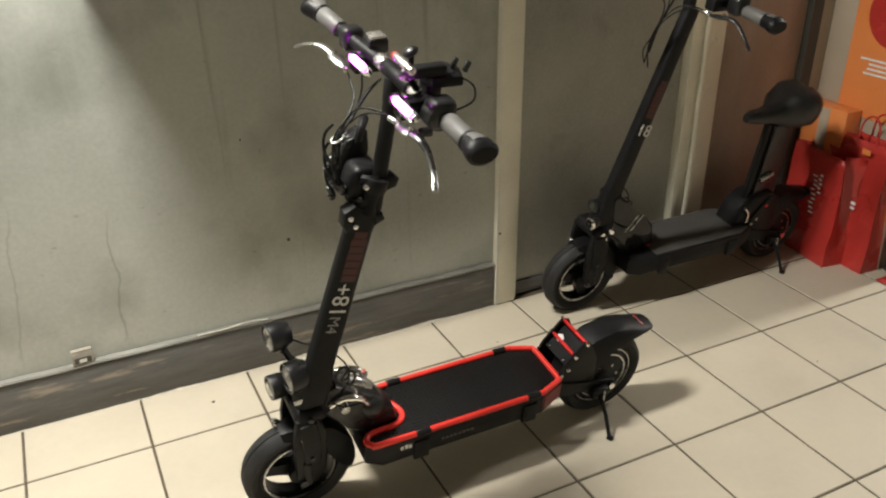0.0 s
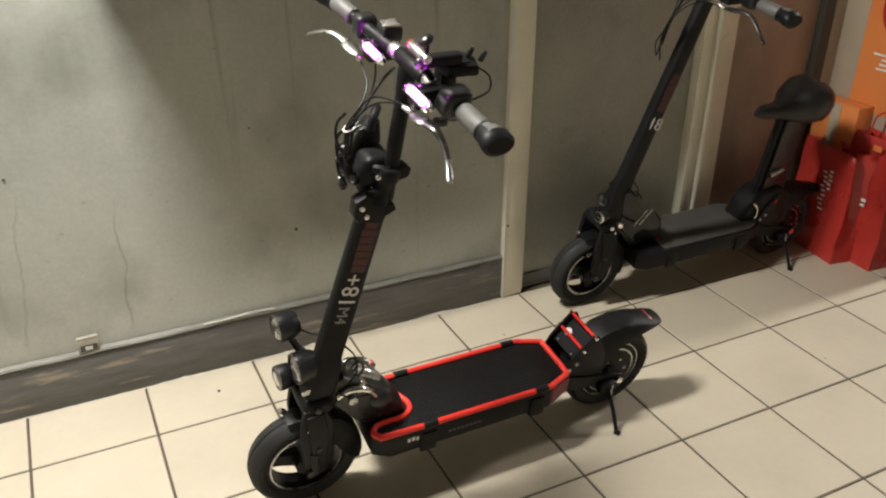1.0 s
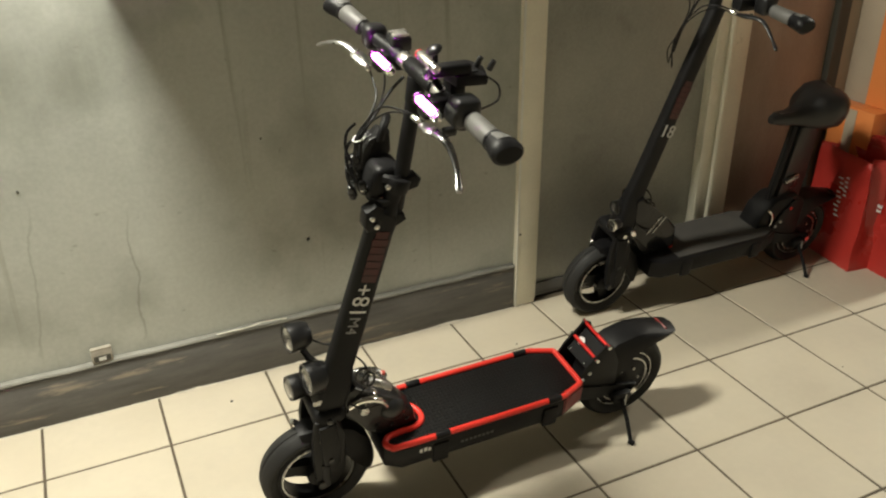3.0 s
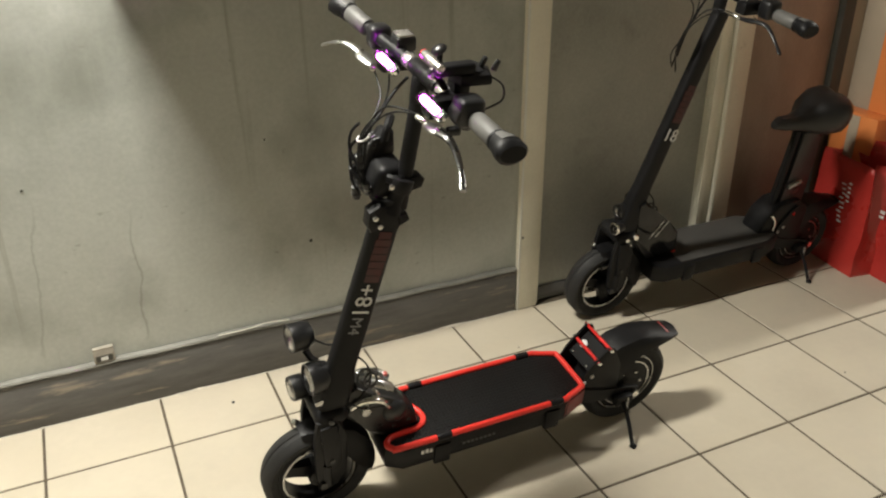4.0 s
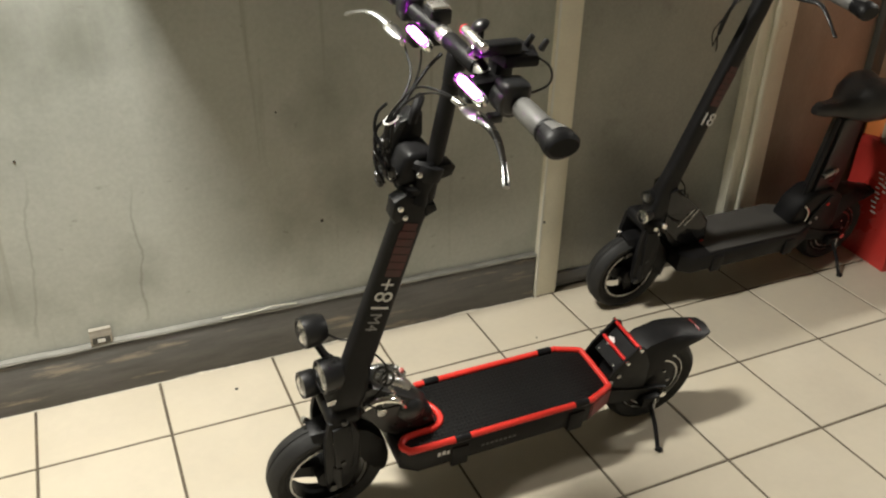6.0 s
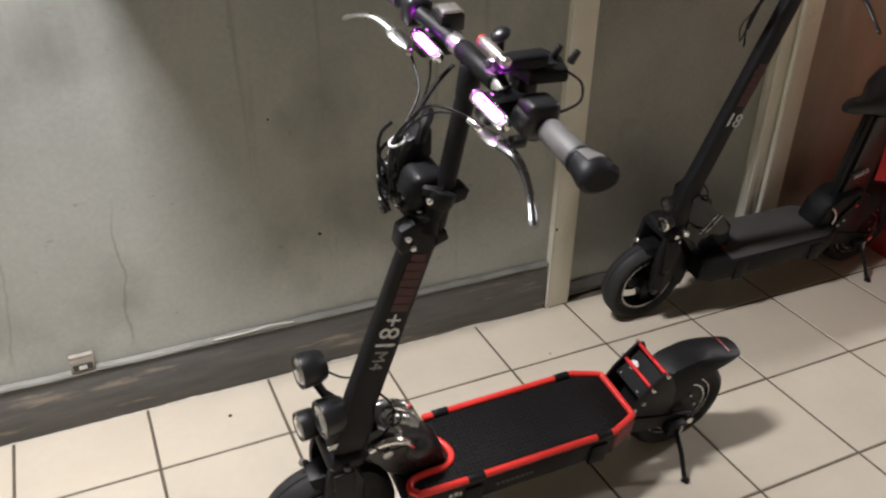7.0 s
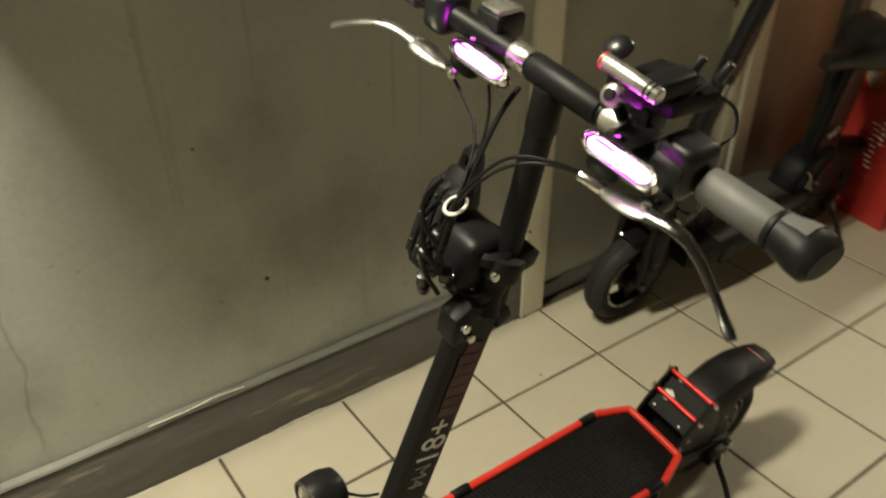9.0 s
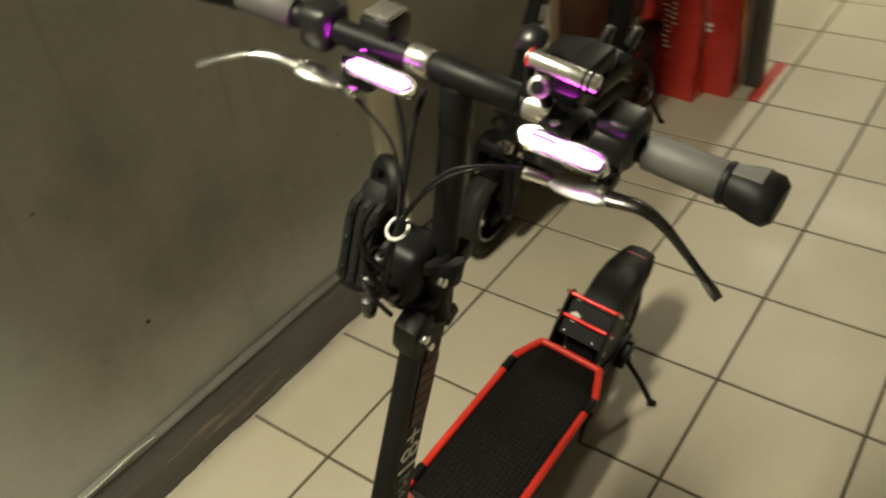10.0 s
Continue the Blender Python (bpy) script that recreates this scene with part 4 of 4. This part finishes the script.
        for x, z in ((.258, .286), (.229, .254)):
            r = part("footrest_bar", rod((x, -.055, z), (x, .055, z), .0044, n=12), M_REDM, root, "red anodised bar")
            for s in (-1, 1):
                part("bar_cap", rod((x, s * .055, z), (x, s * .060, z), .005, n=6), M_CHROME, r)
    else:
        part("footrest_bar", rod((.245, -.055, .262), (.245, .055, .262), .0058, n=12), M_REDM, root, "dull red bar")
    tail = arched(*RW, [(184, .132, .040, .050), (172, .134, .042, .075), (150, .139, .045, .088), (130, .144, .047, .088), (110, .148, .048, .074), (88, .150, .048, .052), (70, .155, .047, .034), (56, .164, .043, .020), (48, .176, .038, .012), (43, .188, .031, .008)], .04, "rear_mudguard", root, side=.042)
    part("tail_reflector", moved(box(-.022, .004, -.022, .022, -.003, .003, .002), Matrix.Translation((.476, 0, .247)) @ Matrix.Rotation(radians(40), 4, "Y")), M_TAIL if not plain else M_DARK, tail, "dull red tail reflector")
    # stand, its foot on the ground on the leaning side
    a, b = Vector((.318, -.072, .112)), Vector((.311, -.150, .0265))
    st = part("kickstand", sweep([a, a.lerp(b, .5) + Vector((.003, 0, .002)), b], .0055, 10), M_BLACK, root)
    part("stand_foot", rod(b + Vector((-.004, .006, .004)), b + Vector((.006, -.006, .0)), .0075, n=10, bevel=.002), M_BLACK, st)
    part("stand_bracket", box(.295, .345, -.076, -.05, .100, .128, .004), M_BLACK, st)
    part("stand_spring", rod((.330, -.074, .122), (.322, -.085, .098), .004, n=8), M_SILVER, st)

    if plain:
        # saddle on its post
        sd = part("saddle_post", prism([(.178, .198), (.300, .198), (.296, .40), (.290, .555), (.206, .555), (.204, .42), (.196, .30)], -.025, .025, .006), M_GLOSS, root, "black saddle post")
        part("post_clamp", rod((.20, -.030, .36), (.255, -.030, .375), .009, n=10, bevel=.002), M_SILVER, sd)
        part("post_rod", rod((.178, -.012, .27), (.190, -.012, .56), .009, n=12), M_BLACK, sd)
        part("post_base", prism([(.120, .199), (.325, .199), (.315, .275), (.270, .305), (.185, .300), (.140, .262)], -.046, .046, .012), M_BLACK, sd)
        part("base_crescent", sweep(spline([(.150, -.050, .268), (.166, -.052, .250), (.172, -.052, .226), (.170, -.050, .210)], 5), .0045, 8), M_CHROME, sd, "bright curved strip")
        bm = bmesh.new()
        rings = []
        for x, hy, zt, zb in ((.085, .012, .602, .578), (.110, .024, .612, .572), (.155, .028, .612, .566), (.195, .038, .624, .560), (.222, .066, .658, .554), (.268, .084, .682, .546), (.305, .088, .684, .548), (.332, .076, .670, .564), (.345, .052, .645, .586)):
            ring = []
            for k in range(20):
                a = math.tau * k / 20
                c, d = math.cos(a), math.sin(a)
                ring.append(bm.verts.new((x, hy * math.copysign(abs(c) ** .8, c), (zt + zb) / 2 + (zt - zb) / 2 * math.copysign(abs(d) ** .7, d) - (.010 if abs(c) < .3 and d > 0 and x > .15 else 0))))
            rings.append(ring)
        for a, b in zip(rings, rings[1:]):
            for k in range(20):
                bm.faces.new((a[k], a[(k + 1) % 20], b[(k + 1) % 20], b[k]))
        bm.faces.new(rings[0])
        bm.faces.new(rings[-1][::-1])
        s2 = part("saddle", bm, M_SADDLE, sd, "black padded saddle")
        part("saddle_rail", rod((.17, 0, .572), (.30, 0, .566), .012, n=10), M_SILVER, s2)
    return root


M_PIERCED = pierced_mat()
scooter((-0.45, -0.357, 0.0), False)
scooter((0.635, 0.10, 0.0), True)


# ---- posters and bags by the partition ----
poster = thing("poster", pose(PX - 0.0005, 0, 0), "orange printed poster with a red disc on the partition", "poster")
part("sheet", box(-0.003, 0.0, -0.19, 0.135, 0.50, 1.35), M_ORANGE, poster, smooth=False)
face_x = pose(-0.0045, 0, 0) @ Matrix.Rotation(radians(-90), 4, "Z") @ Matrix.Rotation(radians(90), 4, "X")
part("disc", lathe([(0, 0), (0.115, 0), (0.115, .001), (0, .001)], (-0.0045, -0.03, 0.86), (-1, 0, 0), 40), M_BAG, poster, "red printed disc")
bars("print", [(0.02 + .03 * i, 0.90 + .006 * (i % 2), 0.022, 0.02) for i in range(4)] + [(0.03 + .03 * i, 0.82, 0.024, 0.026) for i in range(4)], face_x @ pose(0, 0, 0.0015), M_DECAL, poster, "white print")
bars("print", [(0.0 + 0.02 * (i % 2), 0.70 - .016 * i, 0.16 - .03 * (i % 3), 0.007) for i in range(4)], face_x @ pose(0, 0, 0.0005), M_DECAL, poster, "small pale lines of print")


def bag(m, w, d, h, seed, handles, label):
    """A creased carrier bag: open box with soft sides, a fold-in gusset and cord handles."""
    root = thing("shopping_bag", m, label, "bag", group="red shopping bags")
    bm = bmesh.new()
    nx, nz = 10, 12
    loop = [(-w / 2 + w * i / nx, -d / 2) for i in range(nx)] + [(w / 2, -d / 2 + d * i / 4) for i in range(4)] + [(w / 2 - w * i / nx, d / 2) for i in range(nx)] + [(-w / 2, d / 2 - d * i / 4) for i in range(4)]
    rings = []
    for k in range(nz + 1):
        z = h * k / nz
        ring = []
        for x, y in loop:
            pinch = 1 - .35 * (k / nz) * (1 - abs(y) / (d / 2)) if abs(abs(x) - w / 2) < 1e-6 else 1
            p = Vector((x * pinch, y * (1 - .25 * k / nz), z))
            n = noise.noise_vector(Vector((x * 11 + seed * 7, y * 11, z * 9))) * .010 * min(1, k / 2)
            ring.append(bm.verts.new(p + Vector((n.x, n.y, n.z * .4))))
        rings.append(ring)
    n = len(loop)
    for a, b in zip(rings, rings[1:]):
        for k in range(n):
            bm.faces.new((a[k], a[(k + 1) % n], b[(k + 1) % n], b[k]))
    bm.faces.new(rings[0])
    bd = part("body", bm, M_BAG, root)
    sol = bd.modifiers.new("thickness", "SOLIDIFY")
    sol.thickness = 0.0012
    for s in ((-1, 1) if handles else ()):
        part("handle", sweep(spline([(-w * .2, s * d * .36, h - .01), (-w * .16, s * d * .34, h + .06), (0, s * d * .3, h + .085), (w * .16, s * d * .34, h + .06), (w * .2, s * d * .36, h - .01)], 6), .0035, 8), M_BAG, root)
    return root


b1 = bag(pose(1.175, 0.035, 0, 0, 0, -98), 0.26, 0.10, 0.40, 1, False, "tall red glossy carrier bag with white lettering, standing on the tiles")
bars("print", [(.020 + .005 * (i % 3), .315 - .017 * i, .022 - .005 * (i % 2), .005) for i in range(9)] + [(.050 - .003 * (i % 2), .325 - .016 * i, .014, .006) for i in range(5)],
     pose(0, -0.058, 0, 90, 0, 0), M_DECAL, b1, "white handwriting-like print")
b2 = bag(pose(1.235, -0.085, 0, 0, 0, -94), 0.20, 0.085, 0.46, 2, True, "creased red carrier bag standing against the partition")
bars("print", [(.01, .24, .03, .012), (.012, .222, .022, .01)], pose(0, -0.050, 0, 90, 0, 0), M_DECAL, b2, "white print")
bars("label", [(0.02, .43, .035, .02)], pose(0, -0.050, 0, 90, 0, 0), M_ORANGE, b2, "yellow-orange label")
carton = thing("carton", pose(1.252, 0.118, 0), "orange printed carton behind the red bags", "box")
part("body", box(-0.032, 0.045, -0.09, 0.09, 0.0, 0.525, 0.003), M_ORANGE, carton)
part("tape", box(-0.034, -0.0325, -0.02, 0.02, 0.0, 0.52), M_BEIGE, carton, smooth=False)
card = thing("cardboard_sheet", pose(1.27, -0.155, 0, 0, -4, 0), "orange and grey cardboard sheet leaning by the post", "cardboard")
part("sheet", box(-0.004, 0.0, -0.035, 0.06, 0.0, 0.36, 0.001), M_CARD, card, smooth=False)
part("print", box(-0.0065, -0.0045, -0.03, 0.05, 0.15, 0.355), M_ORANGE, card, smooth=False)

# ---- small things ----
mb = thing("matchbox", pose(-1.317, FOOT + 0.0058, 0.1562, 0, 0, 2), "small worn card box standing on the skirting ledge", "box")
part("sleeve", box(-0.026, 0.026, -0.0075, 0.0075, 0.0, 0.034, 0.001), M_CARD, mb)
part("print", box(-0.021, 0.021, -0.0087, -0.0077, 0.003, 0.021), M_DARK, mb, "dark printed picture", smooth=False)
part("print", box(-0.009, 0.009, -0.0097, -0.0088, 0.007, 0.017), M_DECAL, mb, "pale printed oval", smooth=False)
part("tray", box(-0.0255, 0.0255, -0.0068, 0.0068, 0.0342, 0.042), M_CARD, mb)

wire = sweep(spline([(-1.02, FOOT - .001, .1585), (-0.96, FOOT - .003, .159), (-0.92, FOOT - .002, .160), (-0.89, FOOT - .004, .166), (-0.86, FOOT - .002, .163), (-0.82, FOOT - .002, .1585)], 6), .0013, 6)
tagged(part("loose_wire", wire, M_CREAM), "thin pale loose wire lying on the skirting ledge", "wire")

tape = part("floor_tape", box(1.20, 1.50, -0.275, -0.235, 0.0005, 0.0015, 0), M_BAG, None, smooth=False)
tagged(tape, "strip of red tape stuck to the tiles", "tape")
crumb = lathe([(0, 0), (.004, 0), (.005, .002), (.002, .004), (0, .004)], (-1.02, 0.115, 0.0003), (0, 0, 1), 7)
tagged(part("crumb", crumb, M_DARK), "tiny dark speck of grit on the tiles", "grit")
for x, y, r in ((-0.17, 0.02, .003), (0.62, -0.5, .0025)):
    tagged(part("crumb", lathe([(0, 0), (r, 0), (r * 1.1, .001), (0, .002)], (x, y, 0.0003), (0, 0, 1), 6), M_DARK), "tiny dark speck of grit on the tiles", "grit")

for x, z, r in ((-1.415, .655, .0035), (-.833, .696, .003), (-.732, .385, .005)):
    tagged(part("nail_head", lathe([(0, .002), (r * .7, .0016), (r, 0)], (x, WALL - .0004, z), (0, -1, 0), 8), M_DARK), "small dark nail head in the grey wall", "nail")

# ---- floor: grout bed and tiles ----
T = 0.30
floor = tagged(part("floor", box(X0 - .1, X1 + .1, Y0 - .1, WALL + .1, -0.06, -0.0022), M_GROUT, None, smooth=False), "cream square tiles with brown joints", "floor", kind="structure")
GAP = 0.0032
full = part("tile", box(GAP, T - GAP, GAP, T - GAP, -0.008, 0.0, 0.0018, 1), M_TILE, floor)
cut = part("tile", box(GAP, T - GAP, GAP, FOOT - 0.002, -0.008, 0.0, 0.0018, 1), M_TILE, floor)
rnd = random.Random(3)
first = {}
for i in range(-12, 16):
    for j in range(-9, 1):
        src = cut if j == 0 else full
        if src.name not in first:
            first[src.name] = True
            ob = src
        else:
            ob = bpy.data.objects.new("tile", src.data)
            scene.collection.objects.link(ob)
            ob.parent = floor
        ob.location = (i * T, j * T, rnd.uniform(-0.0003, 0.0))
